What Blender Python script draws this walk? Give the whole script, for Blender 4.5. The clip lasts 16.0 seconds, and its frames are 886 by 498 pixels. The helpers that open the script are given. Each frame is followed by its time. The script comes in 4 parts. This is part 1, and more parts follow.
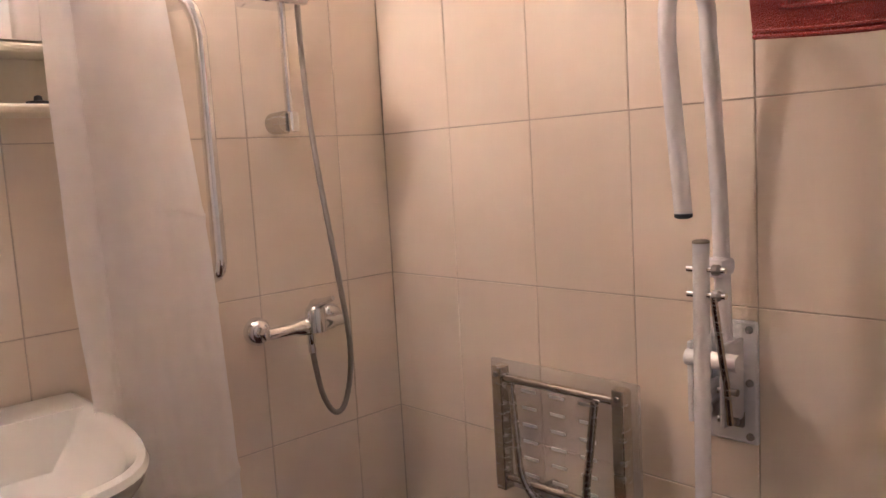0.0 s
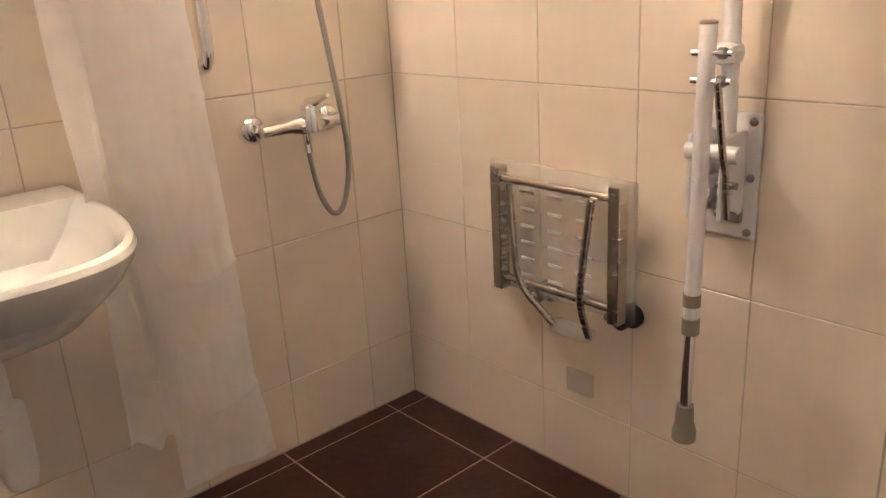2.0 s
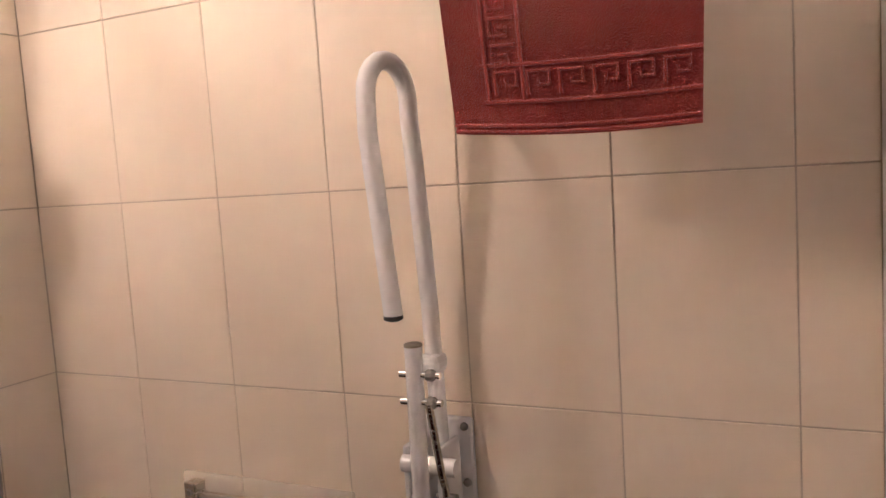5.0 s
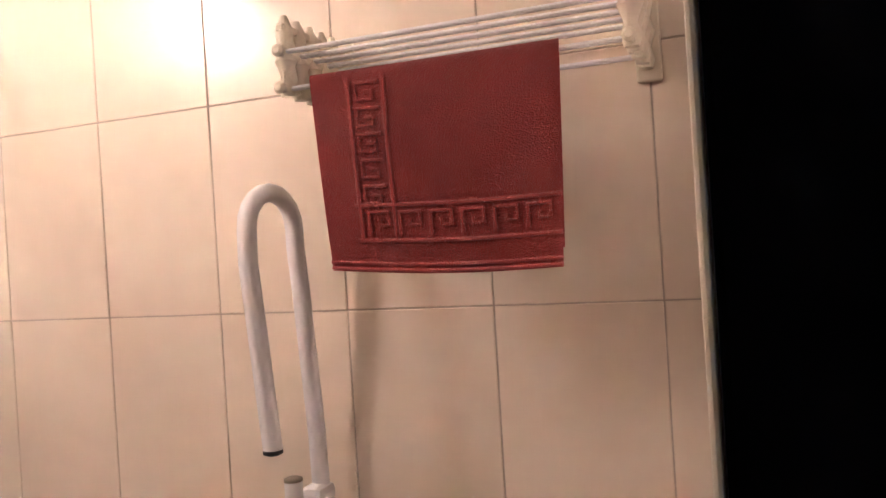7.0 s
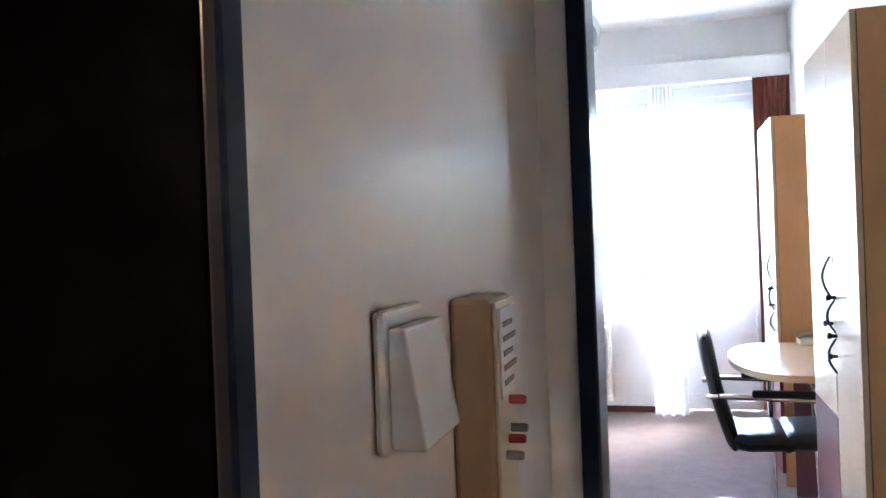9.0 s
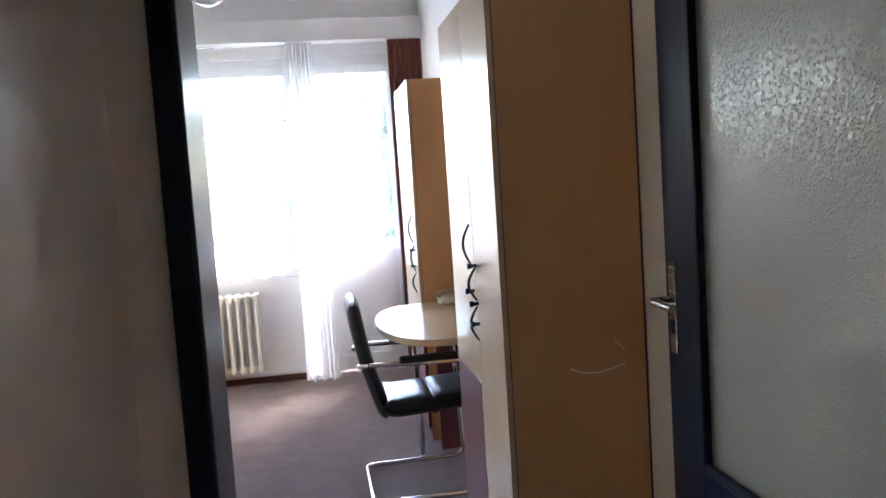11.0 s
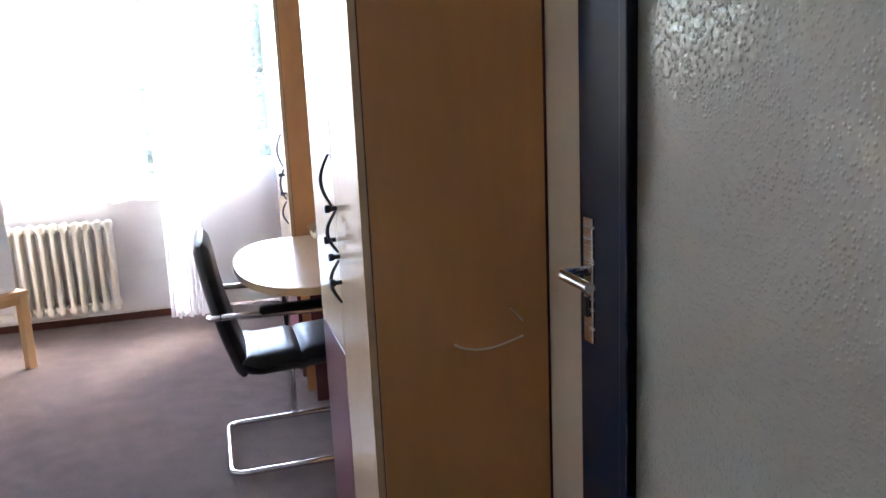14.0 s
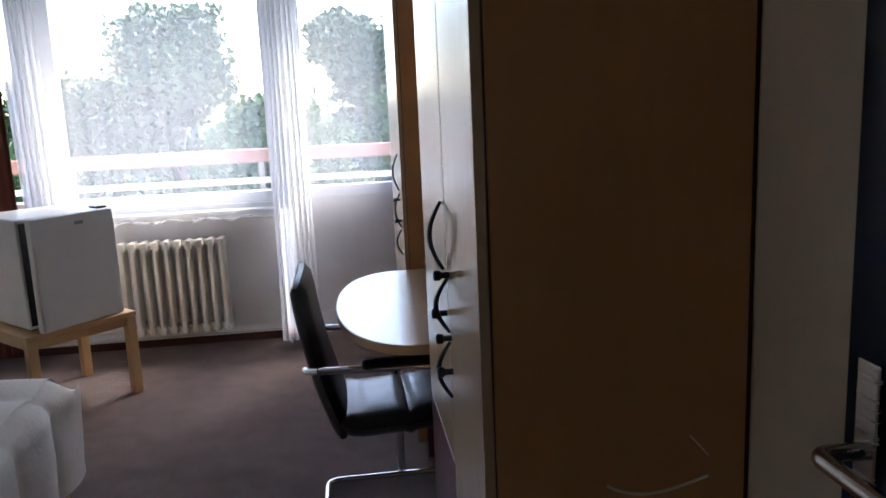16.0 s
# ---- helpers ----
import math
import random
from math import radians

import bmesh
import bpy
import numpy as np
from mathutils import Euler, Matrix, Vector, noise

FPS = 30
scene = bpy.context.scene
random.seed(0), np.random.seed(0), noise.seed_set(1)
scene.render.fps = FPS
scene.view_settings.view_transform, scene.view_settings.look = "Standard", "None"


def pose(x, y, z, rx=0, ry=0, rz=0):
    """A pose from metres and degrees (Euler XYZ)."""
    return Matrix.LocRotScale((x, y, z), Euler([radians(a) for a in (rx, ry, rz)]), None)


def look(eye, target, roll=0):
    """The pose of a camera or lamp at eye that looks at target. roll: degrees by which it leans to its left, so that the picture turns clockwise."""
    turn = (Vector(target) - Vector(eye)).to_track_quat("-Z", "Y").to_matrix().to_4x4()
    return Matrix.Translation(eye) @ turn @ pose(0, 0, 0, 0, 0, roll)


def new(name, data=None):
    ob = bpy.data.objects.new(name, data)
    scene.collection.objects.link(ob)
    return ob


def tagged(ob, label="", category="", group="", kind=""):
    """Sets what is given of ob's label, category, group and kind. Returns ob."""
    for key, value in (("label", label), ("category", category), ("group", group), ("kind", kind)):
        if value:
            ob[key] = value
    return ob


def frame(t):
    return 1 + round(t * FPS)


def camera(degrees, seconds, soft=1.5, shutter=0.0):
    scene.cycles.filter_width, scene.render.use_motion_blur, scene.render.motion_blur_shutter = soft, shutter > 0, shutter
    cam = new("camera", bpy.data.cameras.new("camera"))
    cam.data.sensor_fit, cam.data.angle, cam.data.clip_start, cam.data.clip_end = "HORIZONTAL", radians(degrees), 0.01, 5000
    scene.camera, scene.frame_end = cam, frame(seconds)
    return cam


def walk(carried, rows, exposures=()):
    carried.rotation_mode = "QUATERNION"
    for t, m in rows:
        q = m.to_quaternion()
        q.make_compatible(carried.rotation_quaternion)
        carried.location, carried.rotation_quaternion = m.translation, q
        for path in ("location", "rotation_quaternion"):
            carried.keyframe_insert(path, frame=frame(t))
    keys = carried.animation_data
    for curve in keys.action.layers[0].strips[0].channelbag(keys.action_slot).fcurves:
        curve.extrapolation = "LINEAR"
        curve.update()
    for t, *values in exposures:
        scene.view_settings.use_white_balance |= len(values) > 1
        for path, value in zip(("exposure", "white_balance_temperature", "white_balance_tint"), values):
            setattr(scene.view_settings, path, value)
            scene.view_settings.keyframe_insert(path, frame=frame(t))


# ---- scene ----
cam = camera(58.7, 16.0)
PATH = [
    (0, (0.002, -0.048, 1.306), (1.363, 1.4, 1.081), -3.3),
    (0.5, (0.038, -0.057, 1.273), (1.348, 1.403, 0.883), -3.3),
    (1, (0.051, -0.061, 1.269), (1.338, 1.397, 0.8), -3.4),
    (1.5, (0.054, -0.062, 1.237), (1.313, 1.374, 0.644), -3.3),
    (2, (0.053, -0.059, 1.225), (1.3, 1.367, 0.582), -3.3),
    (2.5, (0.068, -0.062, 1.218), (1.291, 1.354, 0.512), -3.3),
    (3, (0.109, -0.038, 1.257), (1.324, 1.369, 0.52), -3.4),
    (3.5, (0.133, 0.025, 1.292), (1.462, 1.314, 0.537), -3.0),
    (4, (0.166, 0.062, 1.326), (1.73, 1.134, 0.692), -4.0),
    (4.5, (0.18, 0.06, 1.366), (1.889, 0.995, 0.911), -3.8),
    (5, (0.166, 0.055, 1.41), (1.966, 0.906, 1.216), -3.6),
    (5.2, (0.168, 0.049, 1.427), (1.982, 0.878, 1.285), -3.5),
    (7.3, (0.217, -0.089, 1.486), (2.087, 0.618, 1.499), -3.4),
    (7.5, (0.226, -0.119, 1.474), (2.104, 0.567, 1.493), -3.3),
    (8, (0.247, -0.181, 1.451), (2.141, 0.461, 1.471), -3.3),
    (8.3, (0.269, -0.203, 1.436), (2.174, 0.407, 1.451), -3.2),
    (8.5, (0.297, -0.230, 1.420), (2.211, 0.350, 1.428), -2.9),
    (9, (0.312, -0.305, 1.400), (2.237, 0.238, 1.393), -2.2),
    (9.5, (0.376, -0.371, 1.430), (2.340, 0.003, 1.397), -1.8),
    (10, (0.520, -0.322, 1.450), (2.519, -0.297, 1.408), -2.1),
    (10.2, (0.545, -0.288, 1.468), (2.544, -0.331, 1.412), -2.6),
    (12.3, (0.726, -0.424, 1.411), (2.584, -1.086, 1.075), -2.9),
    (12.5, (0.746, -0.437, 1.412), (2.6, -1.095, 1.053), -2.8),
    (13, (0.864, -0.469, 1.441), (2.719, -1.109, 1.056), -2.7),
    (13.5, (1.008, -0.483, 1.438), (2.879, -1.074, 1.05), -2.4),
    (14, (1.139, -0.529, 1.459), (3.022, -1.078, 1.068), -2.6),
    (14.5, (1.259, -0.558, 1.472), (3.165, -1.025, 1.087), -2.8),
    (15, (1.386, -0.61, 1.463), (3.314, -0.982, 1.079), -2.9),
    (15.5, (1.522, -0.646, 1.5), (3.459, -0.964, 1.119), -2.9),
    (16, (1.649, -0.637, 1.503), (3.6, -0.879, 1.138), -2.5),
]
EXPOSURES = [
    (0.0, 4.4, 4600, 11), (0.5, 4.55, 4600, 9), (1.5, 5.1, 4600, 1), (3.5, 5.25, 4600, -4), (4.2, 5.1, 4550, -3), (5.0, 4.5, 4550, 7), (7.3, 4.5, 4600, 11), (7.6, 4.65, 4800, 10),
    (8.0, 5.0, 5600, 8), (8.5, 5.5, 6100, 11), (9.0, 6.2, 5800, 8), (9.5, 5.85, 5900, 8), (10.0, 4.85, 6200, 11),
    (12.3, 5.75, 6450, 13), (13.5, 5.55, 6450, 13), (14.5, 5.05, 6450, 15), (15.0, 4.45, 6450, 15), (15.5, 3.85, 6450, 15), (16.0, 3.5, 6500, 15),
]
walk(cam, [(t, look(eye, target, roll)) for t, eye, target, roll in PATH], EXPOSURES)

# ---- world and light ----
world = bpy.data.worlds.new("sky")
scene.world = world
world.use_nodes = True
wn = world.node_tree
sky = wn.nodes.new("ShaderNodeTexSky")
sky.sky_type, sky.sun_disc, sky.sun_elevation, sky.sun_rotation = "NISHITA", False, radians(52), radians(135)
sky.dust_density, sky.air_density = 1.5, 1.0
wn.links.new(sky.outputs["Color"], wn.nodes["Background"].inputs["Color"])
wn.nodes["Background"].inputs["Strength"].default_value = 0.15

sun_data = bpy.data.lights.new("sun", "SUN")
sun_data.energy, sun_data.angle, sun_data.color = 0.7, radians(25), (1.0, 0.96, 0.9)
sun = new("sun", sun_data)
sun.matrix_world = look((13, -13, 23.5), (0, 0, 0))

bulb_data = bpy.data.lights.new("bathroom_bulb", "POINT")
bulb_data.energy, bulb_data.color, bulb_data.shadow_soft_size = 0.85, (1.0, 0.64, 0.39), 0.05
bulb = new("bathroom_bulb", bulb_data)
bulb.location = (0.493, 1.55, 2.252)

# ---- materials ----


def mat(name, color, rough=0.5, metal=0.0, color2=None, scale=8.0, stretch=(1, 1, 1), bump=0.0, bump_scale=60.0, random_tint=0.0, coat=0.0, trans=0.0, detail=4.0, rough_var=0.0, sheen=0.0, spec=0.5):
    """Principled surface with two scales of variation in colour and a fine relief."""
    m = bpy.data.materials.new(name)
    m.use_nodes = True
    nt = m.node_tree
    N, L = nt.nodes, nt.links
    b = N["Principled BSDF"]
    b.inputs["Roughness"].default_value = rough
    b.inputs["Metallic"].default_value = metal
    b.inputs["Coat Weight"].default_value = coat
    b.inputs["Coat Roughness"].default_value = 0.15
    b.inputs["Transmission Weight"].default_value = trans
    b.inputs["Sheen Weight"].default_value = sheen
    b.inputs["Specular IOR Level"].default_value = spec
    tc = N.new("ShaderNodeTexCoord")
    mp = N.new("ShaderNodeMapping")
    mp.inputs["Scale"].default_value = stretch
    L.new(tc.outputs["Object"], mp.inputs["Vector"])
    n1 = N.new("ShaderNodeTexNoise")
    n1.inputs["Scale"].default_value, n1.inputs["Detail"].default_value = scale, detail
    n2 = N.new("ShaderNodeTexNoise")
    n2.inputs["Scale"].default_value, n2.inputs["Detail"].default_value = scale * 9, 3.0
    L.new(mp.outputs["Vector"], n1.inputs["Vector"])
    L.new(mp.outputs["Vector"], n2.inputs["Vector"])
    add = N.new("ShaderNodeMath")
    add.operation = "MULTIPLY_ADD"
    add.inputs[1].default_value = 0.4
    L.new(n2.outputs["Fac"], add.inputs[0])
    half = N.new("ShaderNodeMath")
    half.operation = "MULTIPLY"
    half.inputs[1].default_value = 0.6
    L.new(n1.outputs["Fac"], half.inputs[0])
    L.new(half.outputs[0], add.inputs[2])
    rg = N.new("ShaderNodeMapRange")
    rg.inputs["From Min"].default_value, rg.inputs["From Max"].default_value = 0.3, 0.7
    L.new(add.outputs[0], rg.inputs["Value"])
    mx = N.new("ShaderNodeMix")
    mx.data_type = "RGBA"
    c2 = color2 or tuple(c * 0.93 for c in color)
    mx.inputs[6].default_value, mx.inputs[7].default_value = (*color, 1), (*c2, 1)
    L.new(rg.outputs["Result"], mx.inputs["Factor"])
    out = mx.outputs[2]
    if random_tint:
        oi = N.new("ShaderNodeObjectInfo")
        rr = N.new("ShaderNodeMapRange")
        rr.inputs["To Min"].default_value, rr.inputs["To Max"].default_value = 1 - random_tint, 1 + random_tint
        L.new(oi.outputs["Random"], rr.inputs["Value"])
        hs = N.new("ShaderNodeHueSaturation")
        L.new(rr.outputs["Result"], hs.inputs["Value"])
        L.new(out, hs.inputs["Color"])
        out = hs.outputs["Color"]
    L.new(out, b.inputs["Base Color"])
    if rough_var:
        rv = N.new("ShaderNodeMapRange")
        rv.inputs["To Min"].default_value, rv.inputs["To Max"].default_value = max(0.02, rough - rough_var), min(1, rough + rough_var)
        L.new(rg.outputs["Result"], rv.inputs["Value"])
        L.new(rv.outputs["Result"], b.inputs["Roughness"])
    if bump:
        n3 = N.new("ShaderNodeTexNoise")
        n3.inputs["Scale"].default_value, n3.inputs["Detail"].default_value = bump_scale, 3.0
        L.new(mp.outputs["Vector"], n3.inputs["Vector"])
        bp = N.new("ShaderNodeBump")
        bp.inputs["Strength"].default_value, bp.inputs["Distance"].default_value = bump, 0.01
        L.new(n3.outputs["Fac"], bp.inputs["Height"])
        L.new(bp.outputs["Normal"], b.inputs["Normal"])
    return m


def cloth(name, color, clear, glow):
    """Thin woven or film cloth: part holes, part light passing through, part plain white threads."""
    m = bpy.data.materials.new(name)
    m.use_nodes = True
    N, L = m.node_tree.nodes, m.node_tree.links
    N.remove(N["Principled BSDF"])
    d, t, p = N.new("ShaderNodeBsdfDiffuse"), N.new("ShaderNodeBsdfTranslucent"), N.new("ShaderNodeBsdfTransparent")
    tc, ns = N.new("ShaderNodeTexCoord"), N.new("ShaderNodeTexNoise")
    ns.inputs["Scale"].default_value = 25.0
    L.new(tc.outputs["Object"], ns.inputs["Vector"])
    mx = N.new("ShaderNodeMix")
    mx.data_type = "RGBA"
    mx.inputs[6].default_value, mx.inputs[7].default_value = (*color, 1), (*(c * 0.92 for c in color), 1)
    L.new(ns.outputs["Fac"], mx.inputs["Factor"])
    for s in (d, t):
        L.new(mx.outputs[2], s.inputs["Color"])
    a, b = N.new("ShaderNodeMixShader"), N.new("ShaderNodeMixShader")
    a.inputs[0].default_value = glow
    L.new(d.outputs[0], a.inputs[1])
    L.new(t.outputs[0], a.inputs[2])
    b.inputs[0].default_value = clear
    L.new(a.outputs[0], b.inputs[1])
    L.new(p.outputs[0], b.inputs[2])
    L.new(b.outputs[0], N["Material Output"].inputs["Surface"])
    return m


TILE = mat("cream_wall_tile", (0.80, 0.70, 0.57), 0.25, color2=(0.79, 0.688, 0.556), scale=14, stretch=(1, 1, 0.12), bump=0.012, bump_scale=60, random_tint=0.02)
GROUT = mat("grey_grout", (0.56, 0.48, 0.40), 0.9, color2=(0.46, 0.39, 0.32), scale=14, bump=0.3)
FLOOR_TILE = mat("dark_red_floor_tile", (0.042, 0.012, 0.008), 0.42, color2=(0.028, 0.008, 0.006), scale=7, bump=0.1, bump_scale=40, random_tint=0.12, rough_var=0.08, spec=0.25)
FLOOR_GROUT = mat("pale_floor_grout", (0.42, 0.29, 0.20), 0.9, color2=(0.28, 0.18, 0.12), scale=20)
CHROME = mat("chrome", (0.86, 0.86, 0.87), 0.10, 1.0, color2=(0.78, 0.78, 0.80), rough_var=0.04)
STEEL = mat("brushed_steel", (0.60, 0.57, 0.53), 0.24, 1.0, color2=(0.50, 0.47, 0.43), scale=20, stretch=(1, 1, 8), rough_var=0.08)
HOSE = mat("ribbed_metal_hose", (0.40, 0.37, 0.34), 0.35, 1.0, bump=0.5, bump_scale=300)
WHITE_METAL = mat("white_painted_tube", (0.80, 0.79, 0.80), 0.28, coat=0.3, bump=0.04)
CERAMIC = mat("white_ceramic", (0.82, 0.80, 0.74), 0.12, coat=0.5, color2=(0.80, 0.78, 0.72))
CREAM_PLASTIC = mat("cream_plastic", (0.80, 0.74, 0.60), 0.4, color2=(0.76, 0.69, 0.54), bump=0.05)
WHITE_PLASTIC = mat("white_plastic", (0.82, 0.82, 0.80), 0.4, bump=0.05)
BLACK_RUBBER = mat("black_rubber", (0.02, 0.02, 0.02), 0.7, bump=0.1)
GREY_RUBBER = mat("grey_rubber_tip", (0.30, 0.26, 0.20), 0.75, bump=0.1)
GREY_METAL = mat("grey_metal", (0.35, 0.33, 0.31), 0.4, 0.9)
TOWEL = mat("red_terry", (0.60, 0.060, 0.045), 0.95, color2=(0.52, 0.048, 0.036), scale=30, bump=0.9, bump_scale=500, sheen=0.4)
TOWEL_BAND = mat("red_terry_band", (0.54, 0.065, 0.05), 0.9, color2=(0.47, 0.05, 0.04), scale=60, bump=0.5, bump_scale=700, sheen=0.3)
SHOWER_FILM = cloth("white_shower_film", (0.97, 0.94, 0.91), 0.0, 0.48)
CLEAR_PLASTIC = cloth("milky_clear_plastic", (0.90, 0.86, 0.82), 0.72, 0.3)
PLASTER = mat("white_plaster", (0.84, 0.83, 0.82), 0.85, color2=(0.81, 0.80, 0.79), scale=3, bump=0.12, bump_scale=90)
HALL_PAINT = mat("glossy_white_wall_paint", (0.84, 0.83, 0.83), 0.32, color2=(0.81, 0.80, 0.80), scale=2.5, bump=0.2, bump_scale=14, rough_var=0.06, spec=0.6)
CEILING_PAINT = mat("ceiling_paint", (0.86, 0.86, 0.86), 0.9, scale=2, bump=0.06)
BLACK_FRAME = mat("black_frame_paint", (0.004, 0.004, 0.005), 0.7, spec=0.0)
NAVY = mat("dark_blue_black_gloss_paint", (0.006, 0.014, 0.042), 0.3, color2=(0.005, 0.012, 0.036), scale=2, bump=0.03, bump_scale=14, spec=0.2)
CARPET = mat("grey_brown_carpet", (0.185, 0.122, 0.104), 1.0, color2=(0.085, 0.053, 0.045), scale=9, bump=1.0, bump_scale=170, sheen=0.2, detail=8)
BEECH = mat("beech_laminate", (0.65, 0.305, 0.125), 0.4, color2=(0.55, 0.28, 0.105), scale=3, stretch=(1.5, 1.5, 0.25), bump=0.03, bump_scale=150, rough_var=0.05)
BEECH_FRONT = mat("pale_beech_front", (0.62, 0.44, 0.28), 0.25, color2=(0.56, 0.38, 0.23), scale=3, stretch=(1.5, 1.5, 0.25), bump=0.02, bump_scale=150, coat=0.3)
BEECH_TOP = mat("beech_desk_top", (0.60, 0.42, 0.25), 0.28, color2=(0.52, 0.35, 0.19), scale=3, stretch=(0.3, 1.5, 1.5), coat=0.3)
CREAM_PANEL = mat("cream_panel", (0.80, 0.68, 0.52), 0.5, color2=(0.75, 0.62, 0.46), scale=3, stretch=(1, 1, 0.3))
WINE = mat("wine_red_laminate", (0.14, 0.03, 0.035), 0.35, color2=(0.11, 0.022, 0.027), scale=4, stretch=(1, 1, 0.3))
BROWN_EDGE = mat("dark_brown_edging", (0.10, 0.03, 0.02), 0.4)
LEATHER = mat("black_leather", (0.014, 0.016, 0.02), 0.33, color2=(0.010, 0.011, 0.014), scale=12, bump=0.08, bump_scale=120, rough_var=0.05)
BLACK_PLASTIC = mat("black_plastic", (0.018, 0.018, 0.02), 0.4)
DARK_HANDLE = mat("dark_metal_bow", (0.08, 0.08, 0.085), 0.3, 0.9)
PINE = mat("pale_birch", (0.60, 0.38, 0.18), 0.45, color2=(0.50, 0.30, 0.13), scale=4, stretch=(1, 1, 0.3), bump=0.05)
RADIATOR = mat("cream_radiator_enamel", (0.80, 0.77, 0.68), 0.4, color2=(0.75, 0.71, 0.62), bump=0.06)
FRIDGE = mat("off_white_fridge_enamel", (0.66, 0.65, 0.61), 0.35, color2=(0.62, 0.60, 0.56), bump=0.08, bump_scale=180)
BEDSPREAD = mat("cream_quilted_bedspread", (0.74, 0.69, 0.61), 0.9, color2=(0.67, 0.62, 0.54), scale=10, bump=0.2, bump_scale=40, sheen=0.3)
SHEER = cloth("white_sheer_curtain", (0.92, 0.93, 0.95), 0.77, 0.6)
SHEER_DENSE = cloth("white_sheer_curtain_folded", (0.92, 0.93, 0.95), 0.30, 0.68)
DRAPE = mat("red_brown_drape", (0.22, 0.07, 0.05), 0.9, color2=(0.17, 0.05, 0.035), scale=20, bump=0.4, bump_scale=300)
UPVC = mat("white_window_frame", (0.80, 0.81, 0.82), 0.35, bump=0.03)
BALCONY_PANEL = mat("white_balcony_panel", (0.72, 0.72, 0.72), 0.7, color2=(0.64, 0.64, 0.63), scale=3, bump=0.1)
RAIL_WOOD = mat("faded_red_rail", (0.42, 0.22, 0.16), 0.7, color2=(0.34, 0.17, 0.12), scale=6)
CONCRETE = mat("grey_concrete", (0.36, 0.35, 0.33), 0.9, scale=5, bump=0.3)
GRASS = mat("grass_ground", (0.06, 0.10, 0.03), 1.0, color2=(0.09, 0.11, 0.04), scale=0.4, bump=0.6, bump_scale=20)
LEAF = mat("green_leaves", (0.05, 0.10, 0.025), 0.6, color2=(0.035, 0.072, 0.016), scale=1.2)
LEAF_LIGHT = mat("light_green_leaves", (0.075, 0.14, 0.03), 0.6, color2=(0.05, 0.10, 0.02), scale=1.5)
BARK = mat("brown_bark", (0.10, 0.07, 0.05), 0.95, color2=(0.06, 0.045, 0.03), scale=6, bump=0.8)
RED_PLASTIC = mat("red_plastic", (0.35, 0.02, 0.02), 0.4)
BOX_BROWN = mat("tan_box_side", (0.50, 0.34, 0.20), 0.5, color2=(0.44, 0.29, 0.16), scale=6)
PRINT_GREY = mat("grey_print", (0.25, 0.25, 0.26), 0.6)
SCUFF = mat("pale_scuff", (0.85, 0.76, 0.62), 0.7)
MIRROR = mat("mirror_silver", (0.9, 0.9, 0.9), 0.02, 1.0, color2=(0.89, 0.89, 0.89))

GLASS = bpy.data.materials.new("window_glass")
GLASS.use_nodes = True
gb = GLASS.node_tree.nodes["Principled BSDF"]
gb.inputs["Roughness"].default_value, gb.inputs["Transmission Weight"].default_value, gb.inputs["IOR"].default_value = 0.0, 1.0, 1.1

ROUGH_GLASS = bpy.data.materials.new("hammered_glass")
ROUGH_GLASS.use_nodes = True
rn, rl = ROUGH_GLASS.node_tree.nodes, ROUGH_GLASS.node_tree.links
rb = rn["Principled BSDF"]
rb.inputs["Base Color"].default_value = (0.64, 0.655, 0.58, 1)
rb.inputs["Roughness"].default_value, rb.inputs["Transmission Weight"].default_value, rb.inputs["IOR"].default_value = 0.04, 0.25, 1.5
rt, rv1, rdot, rwave, rsum, rbump = [rn.new(k) for k in ("ShaderNodeTexCoord", "ShaderNodeTexVoronoi", "ShaderNodeMapRange", "ShaderNodeTexNoise", "ShaderNodeMath", "ShaderNodeBump")]
rv1.inputs["Scale"].default_value = 135.0
rdot.interpolation_type = "SMOOTHSTEP"
rdot.inputs["From Min"].default_value, rdot.inputs["From Max"].default_value = 0.0, 0.5
rdot.inputs["To Min"].default_value, rdot.inputs["To Max"].default_value = 1.0, 0.0
rwave.inputs["Scale"].default_value, rwave.inputs["Detail"].default_value = 70.0, 1.0
rsum.operation = "MULTIPLY_ADD"
rsum.inputs[1].default_value = 0.6
rbump.inputs["Strength"].default_value, rbump.inputs["Distance"].default_value = 1.0, 0.0015
rl.new(rt.outputs["Object"], rv1.inputs["Vector"])
rl.new(rt.outputs["Object"], rwave.inputs["Vector"])
rl.new(rv1.outputs["Distance"], rdot.inputs["Value"])
rl.new(rdot.outputs["Result"], rsum.inputs[0])
rl.new(rwave.outputs["Fac"], rsum.inputs[2])
rl.new(rsum.outputs[0], rbump.inputs["Height"])
rl.new(rbump.outputs["Normal"], rb.inputs["Normal"])

LAMP_GLOW = bpy.data.materials.new("lit_lamp_glass")
LAMP_GLOW.use_nodes = True
lb = LAMP_GLOW.node_tree.nodes["Principled BSDF"]
lb.inputs["Base Color"].default_value = (0.9, 0.85, 0.75, 1)
lb.inputs["Transmission Weight"].default_value, lb.inputs["Roughness"].default_value = 1.0, 0.4

# ---- mesh tools ----


def thing(name, loc, label, category, group="", kind=""):
    ob = new(name)
    ob.location = loc
    ob.empty_display_size = 0.1
    return tagged(ob, label, category, group, kind)


